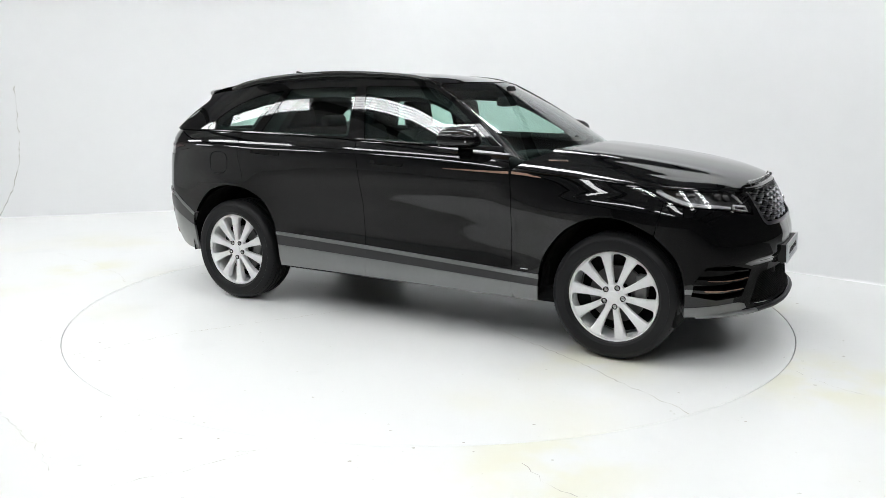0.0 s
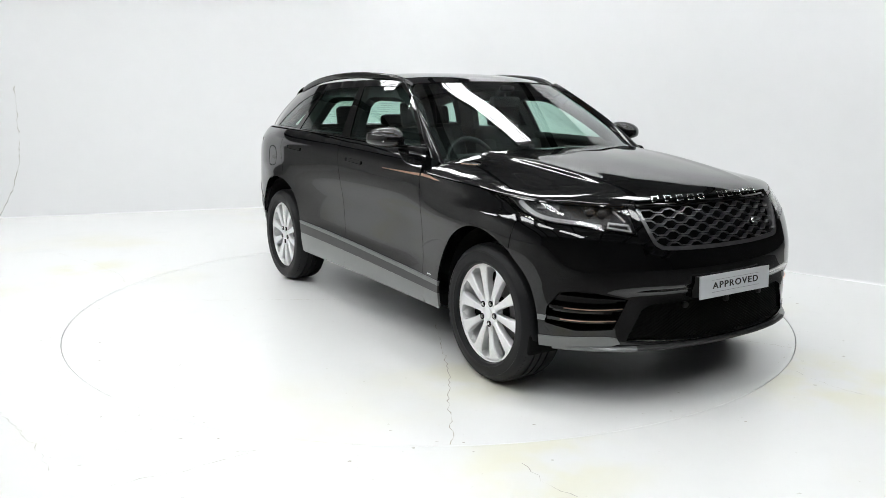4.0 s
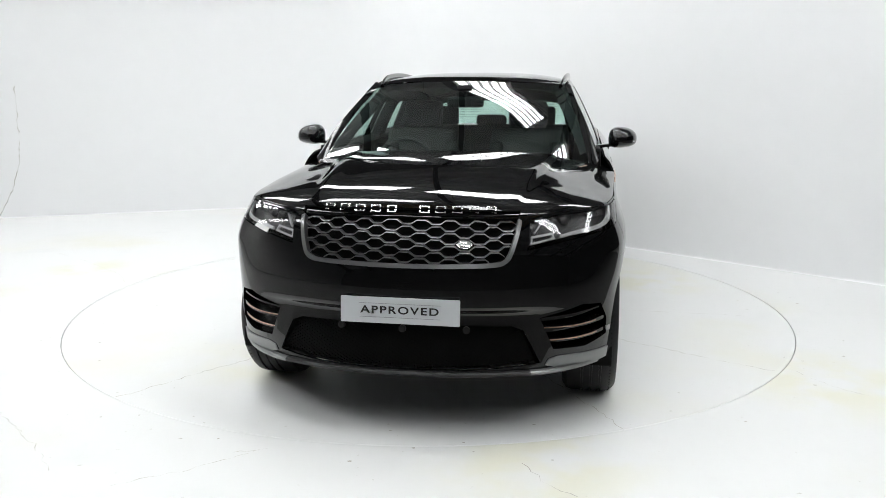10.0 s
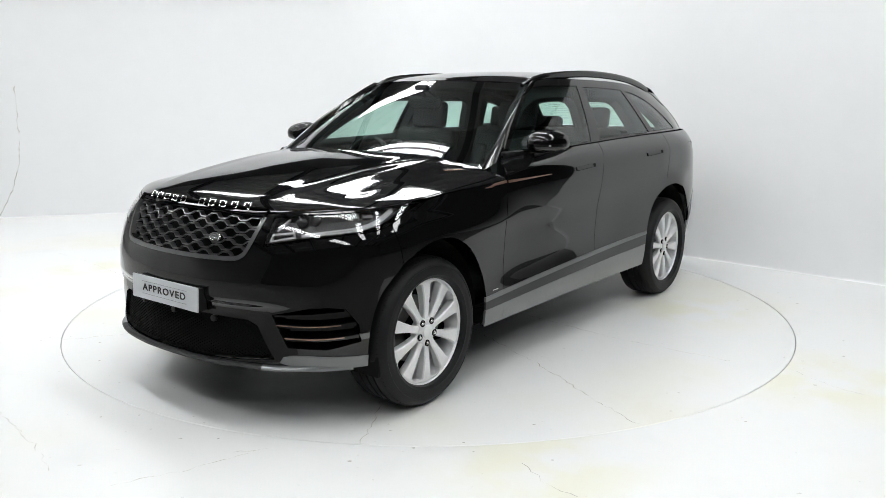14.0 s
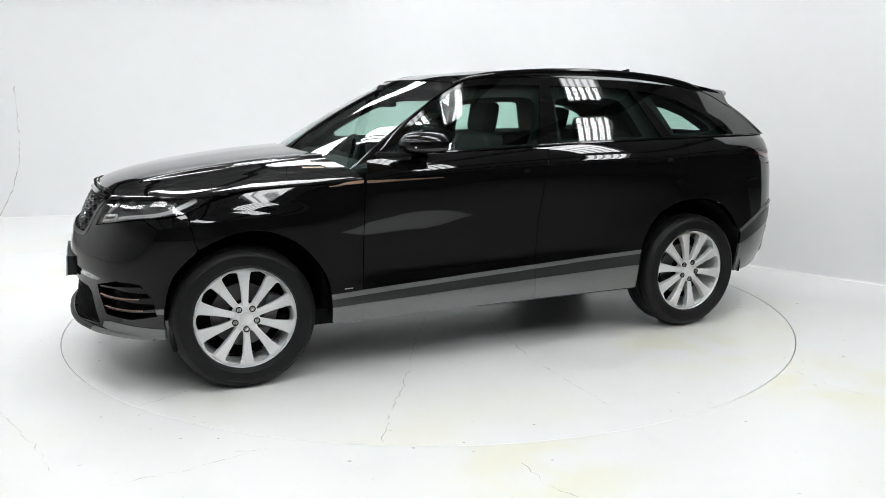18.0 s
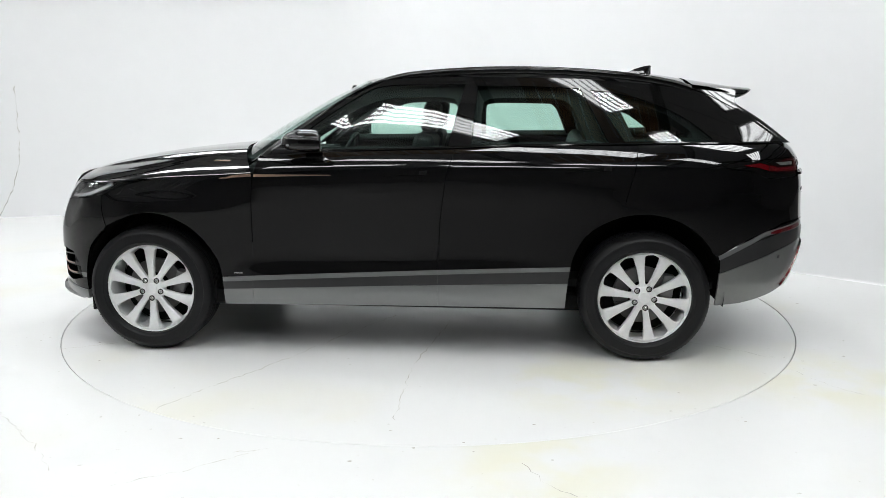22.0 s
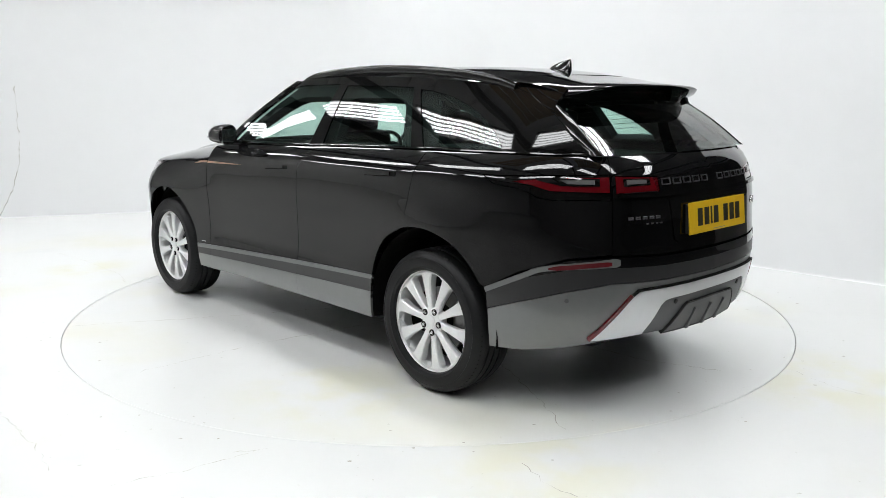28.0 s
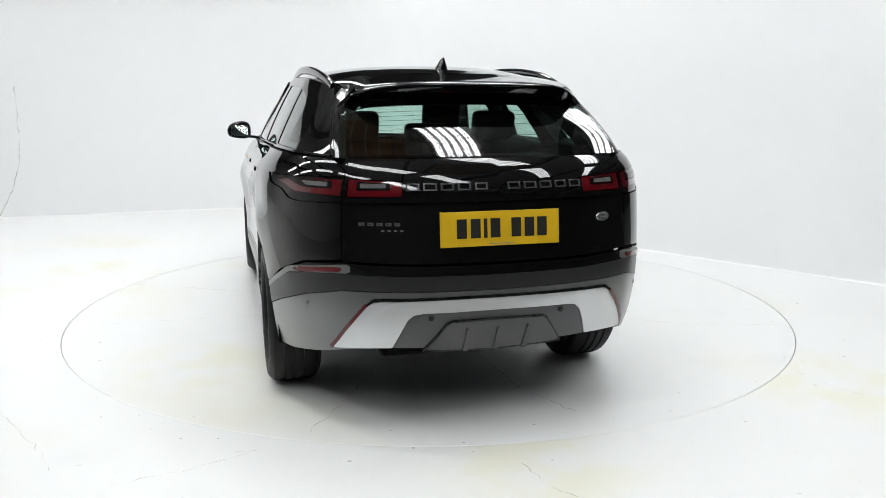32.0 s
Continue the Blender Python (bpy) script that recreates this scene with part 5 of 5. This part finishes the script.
# copper strips, handles, mirrors on each flank
for s in (1, -1):
    wing, fd, rd = PANELS[s]
    g = lambda x: s * ux(x)
    path = [(g(x), top_z(x) - 0.010 - 0.006 * (x > 0.9)) for x in (0.985, 0.94, 0.90, 0.85, 0.80)]
    panel("wing_trim", strip(path, [0.003, 0.009, 0.013, 0.015, 0.015]), skin, COPPER, wing, out=0.003, depth=0.006, step=0.02, gap=0, label="copper trim strip")
    path = [(g(x), 1.048 + 0.014 * (0.78 - x)) for x in np.linspace(0.782, 0.34, 12)]
    panel("door_trim", strip(path, np.linspace(0.015, 0.003, 12)), skin, COPPER, fd, out=0.003, depth=0.006, step=0.02, gap=0, label="copper trim strip")
    for door, xa, xb, z in ((fd, 0.04, -0.205, 1.060), (rd, -0.965, -1.22, 1.092)):
        path = [(g(xa + (xb - xa) * k / 6), z + 0.002 * k) for k in range(7)]
        # flat matt black strip, the shade of the handle's slot put into its colour
        panel("handle_slot_shade", strip(path, 0.022), skin, UNDER, door, out=0.0015, depth=0.004, step=0.02, gap=0)
        panel("door_handle", strip([(u, q + 0.003) for u, q in path[0:6]], 0.020), skin, GLOSS, door, out=0.006, depth=0.006, step=0.02, gap=0, label="flush black door handle")
    # small script bars low on the wing
    part("wing_badge", box(0.05, 0.003, 0.006, skin_frame(g(0.895), S1(0.9) + 0.022, 0.001), 0.001), CHROME, wing)
    # waist moulding under the glass
    v = []
    for x in np.linspace(0.70, -2.2, 60):
        z = float(along_x(BELT, x, 2))
        p = flank(x, z) if s > 0 else flank_right(x, z)
        v.append(tuple(p + np.array([0, 0.004 * s, -0.002])))
    part("waist_moulding", tube(v, 0.0085, 8), GLOSS, car, "", True)
    # mirror
    body = bmesh.new()
    bmesh.ops.create_uvsphere(body, u_segments=32, v_segments=20, radius=1)
    for q in body.verts:
        x, y, z = q.co
        f = lambda a, k: math.copysign(abs(a) ** k, a)
        x, y, z = f(x, 0.9), f(y, 0.78), f(z, 0.85 if z > 0 else 0.6)
        if x < -0.35:
            x = -0.35 - (abs(x) - 0.35) * 0.12
        z = z * (1.0 - 0.16 * y * s) * (1.12 if z > 0 else 0.88)
        q.co = (0.012 + 0.150 * x - 0.030 * y * s, s * 0.990 + 0.086 * y, 1.240 + 0.062 * z)
        q.co.x += 0.44
    mir = part("door_mirror", body, PAINT, car, "glossy black door mirror", True)
    part("mirror_stalk", joined(box(0.10, 0.13, 0.020, pose(0.45, s * 0.885, 1.196, s * 8, 0, 0), 0.008)), PAINT, mir, "", True)
    gl = box(0.006, 0.125, 0.084, pose(0.390, s * 0.990, 1.240, 0, 0, s * 19), 0.001)
    part("mirror_glass", gl, MIRROR, mir, "silver mirror glass")
    part("mirror_repeater", box(0.012, 0.075, 0.008, pose(0.535, s * 1.022, 1.228, 0, 0, -s * 26), 0.003), LAMPGREY, mir)
    # roof rail
    pts = curve([(0.13, 0.598, 1.574), (0.0, 0.611, 1.618), (-0.2, 0.622, 1.645), (-0.6, 0.632, 1.664), (-1.0, 0.629, 1.656), (-1.35, 0.617, 1.628), (-1.58, 0.602, 1.592), (-1.70, 0.594, 1.558)], 5)
    part("roof_rail", tube([(x, y * s, z - 0.024) for x, y, z in pts], 0.012, 12, 1.9), GLOSS, car, "black roof rail", True)

# fuel flap on the right rear quarter
quarter = [o for o in car.children if o.name.startswith("rear_quarter")][1]
flap = []
for k in range(40):
    a = 2 * math.pi * k / 40
    c, d = math.cos(a), math.sin(a)
    flap.append((-ux(-1.535 + 0.088 * math.copysign(abs(c) ** 0.7, c)), 1.015 + 0.080 * math.copysign(abs(d) ** 0.7, d)))
panel("fuel_flap_gap", flap, skin, UNDER, quarter, holes=[inner(flap, 0.004)], out=0.0012, depth=0.002, gap=0, step=0.02)

# aerial fin
b = bmesh.new()
rings = []
for x, w, zt in ((-1.42, 0.005, 1.640), (-1.445, 0.020, 1.656), (-1.48, 0.028, 1.671), (-1.52, 0.029, 1.682), (-1.55, 0.027, 1.688), (-1.565, 0.020, 1.690), (-1.572, 0.010, 1.688)):
    rings.append([b.verts.new((x, q * w, z)) for q, z in ((-1.3, 1.60), (-1, 1.632), (-0.32, zt - 0.010), (0, zt), (0.32, zt - 0.010), (1, 1.632), (1.3, 1.60))])
for p, q in zip(rings, rings[1:]):
    for i in range(6):
        b.faces.new((p[i], p[i + 1], q[i + 1], q[i]))
b.faces.new(rings[0]), b.faces.new(rings[-1])
part("aerial_fin", b, PAINT, car, "black shark-fin aerial", True, 60)

# roof spoiler
rows = []
for v in np.linspace(-1, 1, 61):
    a = abs(v)
    dx = 0.03 * a ** 2 + 0.118 * a ** 9
    line = [(-1.70, 1.608, 0.046), (-1.80, 1.592, 0.042), (-1.98 + dx * 0.5, 1.562, 0.024), (-2.108 + dx, 1.550, 0.017), (-2.118 + dx, 1.543, 0.015), (-2.108 + dx, 1.530, 0.014), (-2.03 + dx, 1.497, 0.016), (-1.985 + dx * 0.6, 1.468, 0.016), (-1.97 + dx * 0.3, 1.452, 0.016), (-1.92, 1.462, 0.016)]
    rows.append([(x, v * float(np.interp(-x, [1.70, 2.0], [0.600, 0.546])), z - d * a ** 3 - 0.055 * a ** 11 * min(1.0, max(0.0, (-1.85 - x) / 0.2))) for x, z, d in line])
spoiler = grid_part("spoiler", rows, PAINT, car, "black roof spoiler")
for s, fn in ((1, flank), (-1, flank_right)):
    side = [(-1.66, 1.552), (-1.70, 1.561), (-1.80, 1.549), (-1.94, 1.536), (-1.968, 1.527), (-1.964, 1.508), (-1.955, 1.470), (-1.957, 1.440), (-1.970, 1.420), (-1.95, 1.425), (-1.80, 1.505), (-1.70, 1.538)]
    panel("spoiler_side", side, fn, PAINT, spoiler, out=0.004 * s, depth=0.02, gap=0, step=0.02, flip=s > 0)
part("brake_light", box(0.012, 0.30, 0.010, pose(-2.06, 0, 1.514, 0, 30, 0), 0.002), REDLENS, spoiler)
for s in (1, -1):
    # blade beside the rear glass
    rows = []
    st = blend_stations(REAR_ST, 13)
    for k in range(13):
        G = np.array([st[k][2], s * st[k][3], st[k][4]])
        z = G[2]
        xe = float(np.interp(z, [1.236, 1.35, 1.46, 1.5], [-2.21, -2.055, -1.915, -1.88]))
        F = np.array((flank if s > 0 else flank_right)(xe, z))
        M = (F + G) / 2 + np.array([-0.016, 0.006 * s, 0.0])
        rows.append([F + np.array([0.01, 0.002 * s, 0]), F * 0.6 + M * 0.4 + np.array([-0.004, 0.004 * s, 0]), M, G + np.array([-0.004, 0.012 * s, 0]), G + np.array([0.012, -0.02 * s, 0])])
    grid_part("rear_blade", rows, GLOSS, car)

# rear bumper dressing
for s in (1, -1):
    g = (lambda x: ux(x)) if s > 0 else (lambda x: 2 * UMAX - ux(x))
    h = lambda y: ub(s * y)
    path = curve([(g(-1.832), 0.611), (g(-2.02), 0.700), (g(-2.12), 0.742), (h(0.70), 0.768), (h(0.63), 0.773)], 4)
    n = len(path)
    panel("bumper_stripe", strip(path, [0.024 + 0.014 * max(0, min(1, (k / n - 0.45) * 3)) - (0.014 if k >= n - 1 else 0) for k in range(n)]), skin, STRIPE, rear_bumper, out=0.003, depth=0.006, gap=0, step=0.02, label="grey stripe")
    path = curve([(g(-2.13), 0.742), (h(0.74), 0.763), (h(0.665), 0.770)], 5)
    panel("reflector", strip(path, [0.008] + [0.020] * (len(path) - 2) + [0.014]), skin, REDDARK, rear_bumper, out=0.006, depth=0.006, gap=0, step=0.02, label="red reflector")
    b = turned([(0.010, 0.004), (0.010, -0.002), (0.007, -0.003), (0.0005, -0.003)], 18)
    b.transform(skin_frame(h(0.80), 0.60, 0.001))
    part("parking_sensor", b, SKIDGREY, rear_bumper, "", True, 40)
    # tail lamp insides
    m = [(h(0.712), 1.140), (h(0.712), 1.108), (g(-2.17), 1.108), (g(-2.09), 1.124), (g(-2.05), 1.134), (g(-2.10), 1.142)]
    q = [o for o in car.children if o.name.startswith("rear_quarter")][0 if s > 0 else 1]
    dark = panel("lamp_inner", m, skin, GLOSS, q, out=-0.001, depth=0.006, gap=0, step=0.02)
    panel("reversing_lamp", [(h(0.73), 1.135), (h(0.73), 1.116), (g(-2.19), 1.117), (g(-2.16), 1.134)], skin, WHITELENS, q, out=0.001, depth=0.004, gap=0, step=0.02, label="clear reversing lamp")
    m = [(h(0.61), 1.138), (h(0.47), 1.134), (h(0.47), 1.106), (h(0.61), 1.104)]
    panel("lamp_inner", m, skin, GLOSS, tailgate, out=-0.001, depth=0.006, gap=0, step=0.02)
    panel("lamp_bar", [(h(0.595), 1.133), (h(0.49), 1.130), (h(0.49), 1.114), (h(0.595), 1.113)], skin, WHITELENS, tailgate, out=0.001, depth=0.004, gap=0, step=0.02)
recess = [(ub(y), z) for y, z in [(0.37, 1.040), (0.335, 0.855), (0.31, 0.838), (0, 0.834), (-0.31, 0.838), (-0.335, 0.855), (-0.37, 1.040), (0, 1.042)]]
panel("plate_surround", recess, skin, PAINT, tailgate, out=0.004, depth=0.004, gap=0, step=0.03)
# line of gloss trim across the lamps
path = [(ub(y), 1.062) for y in np.linspace(0.64, -0.64, 30)]
panel("tailgate_trim", strip(path, 0.014), skin, GLOSS, tailgate, out=0.010, depth=0.012, gap=0, step=0.03)

SK = lambda pts: [(ub(y), z) for y, z in pts]
skid = panel("skid_plate", SK([(0.725, 0.405), (0.69, 0.45), (0.565, 0.612), (0.545, 0.628), (0.51, 0.636), (0.2, 0.640), (0, 0.641), (-0.2, 0.640), (-0.51, 0.636), (-0.545, 0.628), (-0.565, 0.612), (-0.69, 0.45), (-0.725, 0.405), (-0.47, 0.415), (-0.44, 0.47), (-0.40, 0.55), (-0.375, 0.573), (-0.33, 0.58), (0, 0.584), (0.33, 0.58), (0.375, 0.573), (0.40, 0.55), (0.44, 0.47), (0.47, 0.415)]), skin, SILVERSKID, rear_bumper, out=0.008, depth=0.012, gap=0, step=0.015, label="silver painted skid plate")
panel("valance", SK([(0.47, 0.412), (0.44, 0.47), (0.40, 0.55), (0.375, 0.573), (0.33, 0.58), (0, 0.584), (-0.33, 0.58), (-0.375, 0.573), (-0.40, 0.55), (-0.44, 0.47), (-0.47, 0.412), (0, 0.405)]), skin, SKIDGREY, rear_bumper, out=0.004, depth=0.02, gap=0.002, step=0.03, label="dark grey valance")
path = curve([(ub(y), z) for y, z in ((0.565, 0.618), (0.545, 0.633), (0.51, 0.641), (0.2, 0.645), (0, 0.646), (-0.2, 0.645), (-0.51, 0.641), (-0.545, 0.633), (-0.565, 0.618))], 5)
panel("skid_seam", strip(path, 0.009), skin, UNDER, rear_bumper, out=0.0115, depth=0.014, gap=0, step=0.012, label="dark seam")
DF = [(0.335, 0.395), (0.235, 0.525), (0.21, 0.54), (0, 0.545), (-0.21, 0.54), (-0.235, 0.525), (-0.335, 0.395), (0, 0.385)]
diffuser = panel("diffuser", SK(DF), skin, SKIDGREY, rear_bumper, out=0.014, depth=0.03, gap=0, step=0.015, label="dark grey diffuser")
panel("diffuser_edge", SK(DF), skin, SATIN, rear_bumper, holes=[inner(SK(DF), 0.006)], out=0.017, depth=0.02, gap=0, step=0.015)
for y0 in (0.14, 0.0, -0.14):
    m = skin_frame(ub(y0), 0.450, 0.010)
    part("diffuser_fin", prism([(-0.012, -0.06), (0.012, -0.06), (0.004, 0.06), (-0.004, 0.06)], 0.02, m @ pose(0, -0.012, 0), 0.003), SKIDGREY, diffuser)
for s in (1, -1):
    path = [(ub(s * y), z) for y, z in ((0.732, 0.408), (0.695, 0.455), (0.635, 0.535), (0.57, 0.618))]
    panel("bumper_reflector", strip(path, [0.018, 0.017, 0.016, 0.014]), skin, REDDARK, rear_bumper, out=0.011, depth=0.014, gap=0, step=0.015, label="dark red reflector strip")
    b = turned([(0.012, 0.006), (0.012, -0.003), (0.008, -0.004), (0.0005, -0.004)], 18)
    b.transform(skin_frame(ub(s * 0.30), 0.558, 0.006))
    part("parking_sensor", b, SATIN, rear_bumper, "", True, 40)

# closing pieces under the bumpers and sills
# unseen dark box added behind the tailgate gap to stop light leaking through
part("rear_gap_backing", box(0.06, 1.24, 0.46, pose(-2.26, 0, 0.78), 0.01), UNDER, car)
part("rear_undertray", joined(box(0.40, 0.95, 0.05, pose(-1.98, 0, 0.40, 0, 10, 0), 0.02), box(0.30, 0.9, 0.10, pose(-1.95, 0, 0.33), 0.03)), UNDER, car)
part("front_undertray", box(0.34, 1.15, 0.04, pose(1.88, 0, 0.325), 0.02), UNDER, car)
for s in (1, -1):
    part("sill_beam", box(1.92, 0.10, 0.09, pose(0, s * 0.865, 0.335), 0.02), UNDER, car)
    part("mud_guard", box(0.02, 0.20, 0.10, pose(1.79, s * 0.82, 0.285), 0.006), UNDER, car)
# slam panel and inner shell so that no light leaks through the gaps
part("bay_floor", box(1.0, 1.15, 0.04, pose(1.40, 0, 0.87), 0.02), UNDER, car)
part("bulkhead", box(0.05, 1.6, 0.75, pose(0.98, 0, 0.72), 0.01), UNDER, car)
part("cowl", box(0.22, 1.15, 0.02, pose(0.98, 0, 1.115, 0, -6, 0), 0.006), SATIN, car)
for y0 in (0.34, -0.30):
    part("wiper", tube([(1.00, y0 + 0.30 * k, 1.168 - 0.030 * abs(k) ** 2) for k in np.linspace(-1, 1, 9)], 0.007, 6), SATIN, car)


# ---- cabin ----
def cushion(sx, sy, sz, m, bevel=0.05):
    return box(sx, sy, sz, m, min(bevel, 0.45 * min(sx, sy, sz)), 4)


def seat(x, y, parent):
    st = part("front_seat", cushion(0.54, 0.52, 0.16, pose(x, y, 0.66, 0, -6, 0), 0.06), LEATHER, parent, "black leather front seat", True, 60)
    part("backrest", joined(cushion(0.13, 0.50, 0.60, pose(x - 0.30, y, 0.98, 0, -17, 0), 0.055), cushion(0.17, 0.10, 0.46, pose(x - 0.27, y + 0.21, 0.95, 0, -17, 0), 0.045), cushion(0.17, 0.10, 0.46, pose(x - 0.27, y - 0.21, 0.95, 0, -17, 0), 0.045)), LEATHER, st, "", True, 60)
    part("headrest", cushion(0.10, 0.27, 0.19, pose(x - 0.405, y, 1.365, 0, -10, 0), 0.045), LEATHER, st, "", True, 60)
    for d in (-0.06, 0.06):
        part("headrest_post", tube([(x - 0.385, y + d, 1.22), (x - 0.40, y + d, 1.32)], 0.007, 8), CHROME, st)
    return st


seat(0.22, 0.37, car)
seat(0.22, -0.37, car)
bench = part("rear_seat", cushion(0.52, 1.26, 0.16, pose(-0.72, 0, 0.68, 0, -5, 0), 0.06), LEATHER, car, "black leather rear bench", True, 60)
part("backrest", cushion(0.14, 1.28, 0.60, pose(-1.08, 0, 0.97, 0, -22, 0), 0.06), LEATHER, bench, "", True, 60)
for y in (0.40, 0.0, -0.40):
    part("headrest", cushion(0.09, 0.25, 0.16 if y else 0.10, pose(-1.20, y, 1.33 if y else 1.29, 0, -12, 0), 0.04), LEATHER, bench, "", True, 60)
dash = part("dashboard", joined(cushion(0.42, 1.46, 0.20, pose(0.80, 0, 1.00, 0, 6, 0), 0.06), cushion(0.16, 0.46, 0.08, pose(0.66, -0.37, 1.10), 0.03), cushion(0.30, 1.40, 0.30, pose(0.80, 0, 0.82), 0.05)), TRIMIN, car, "dark dashboard", True, 60)
part("centre_console", cushion(0.9, 0.26, 0.24, pose(0.25, 0, 0.62), 0.05), TRIMIN, car, "", True, 60)
# steering wheel on the right-hand side
b = bmesh.new()
rings = []
for i in range(40):
    a = 2 * math.pi * i / 40
    ring = []
    for k in range(10):
        c = 2 * math.pi * k / 10
        r = 0.183 + 0.015 * math.cos(c)
        ring.append(b.verts.new((0.015 * math.sin(c), r * math.cos(a), r * math.sin(a))))
    rings.append(ring)
for i in range(40):
    for k in range(10):
        b.faces.new((rings[i][k], rings[(i + 1) % 40][k], rings[(i + 1) % 40][(k + 1) % 10], rings[i][(k + 1) % 10]))
sw = pose(0.50, -0.37, 1.055, 0, -24, 0)
b.transform(sw)
steer = part("steering_wheel", b, LEATHER, car, "black leather steering wheel", True)
part("wheel_boss", joined(cushion(0.05, 0.14, 0.11, sw, 0.02), box(0.02, 0.34, 0.03, sw, 0.006), box(0.02, 0.04, 0.17, sw @ pose(0, 0, -0.09), 0.006)), TRIMIN, steer, "", True)
# rear-view mirror and camera housing
rv = part("rear_view_mirror", cushion(0.05, 0.235, 0.068, pose(0.33, 0, 1.455, 0, 8, 0), 0.022), TRIMIN, car, "", True)
part("mirror_mount", joined(cushion(0.10, 0.10, 0.04, pose(0.33, 0, 1.525, 0, -28, 0), 0.015), tube([(0.33, 0, 1.46), (0.35, 0, 1.53)], 0.012, 8)), TRIMIN, rv, "", True)
part("mirror_glass", box(0.003, 0.215, 0.054, pose(0.303, 0, 1.455, 0, 8, 0)), MIRROR, rv)
# lining of roof and pillars
grid_part("headliner", np.array(cross_rows(blend_stations(ROOF_ST, 20), 3, 15)) * np.array([1, 0.97, 1]) + np.array([0, 0, -0.045]), TRIMIN, car)
for s, fn in ((1, flank), (-1, flank_right)):
    front = [(0.57, 1.20), (0.40, 1.315), (0.22, 1.42), (0.10, 1.465), (0.0, 1.482), (-0.27, 1.488), (-0.345, 1.475), (-0.368, 1.44), (-0.358, 1.40), (-0.315, 1.215)]
    rear = [(-0.50, 1.41), (-0.51, 1.455), (-0.54, 1.475), (-0.60, 1.483), (-0.92, 1.480), (-0.98, 1.465), (-1.02, 1.43), (-1.10, 1.24), (-0.50, 1.235)]
    quart = [(-1.26, 1.472), (-1.40, 1.448), (-1.55, 1.392), (-1.68, 1.300), (-1.69, 1.265), (-1.36, 1.258)]
    outl = [(0.66, 1.175), (0.5, 1.30), (0.3, 1.44), (0.12, 1.545), (-0.1, 1.562), (-1.0, 1.560), (-1.5, 1.50), (-1.88, 1.44), (-2.15, 1.25), (-1.5, 1.225), (-0.5, 1.205), (0.3, 1.18)]
    panel("pillar_trim", outl, fn, TRIMIN, car, holes=[front, rear, quart], out=-0.045, depth=0.06, gap=0, flip=s > 0)
    part("door_card", box(1.68, 0.06, 0.55, pose(-0.14, s * 0.83, 0.92), 0.02), TRIMIN, car)
    part("quarter_lining", box(1.10, 0.05, 0.32, pose(-1.50, s * 0.745, 1.05, 0, 0, s * 5), 0.02), TRIMIN, car)
part("load_cover", box(0.85, 1.36, 0.02, pose(-1.68, 0, 1.16, 0, 0, 0), 0.006), TRIMIN, car)
part("tailgate_lining", box(0.04, 1.0, 0.34, pose(-2.22, 0, 1.0), 0.01), TRIMIN, car)
part("cabin_floor", box(2.7, 1.55, 0.05, pose(-0.5, 0, 0.42), 0.01), TRIMIN, car)
# heating lines on the rear glass
for k in range(9):
    t = 0.14 + 0.08 * k
    a = np.array(blend_stations(REAR_ST, 41)[int(t * 40)])
    pts = [(a[0] + (a[2] - a[0]) * v * v + 0.004, a[3] * v, a[1] + (a[4] - a[1]) * v * v) for v in np.linspace(-0.9, 0.9, 9)]
    part("heating_line", tube(pts, 0.0008, 4), UNDER, car)


# ---- moves ----
def turn_at(t):
    return -30.305 - 7.0321 * t


def motions():
    times = [k for k in range(33)]
    walk(turntable, [(t, pose(0, 0, 0, 0, 0, turn_at(t))) for t in times])
    walk(car, [(t, pose(0, 0, 0, 0, 0, turn_at(t)) @ OFF) for t in times])


motions()
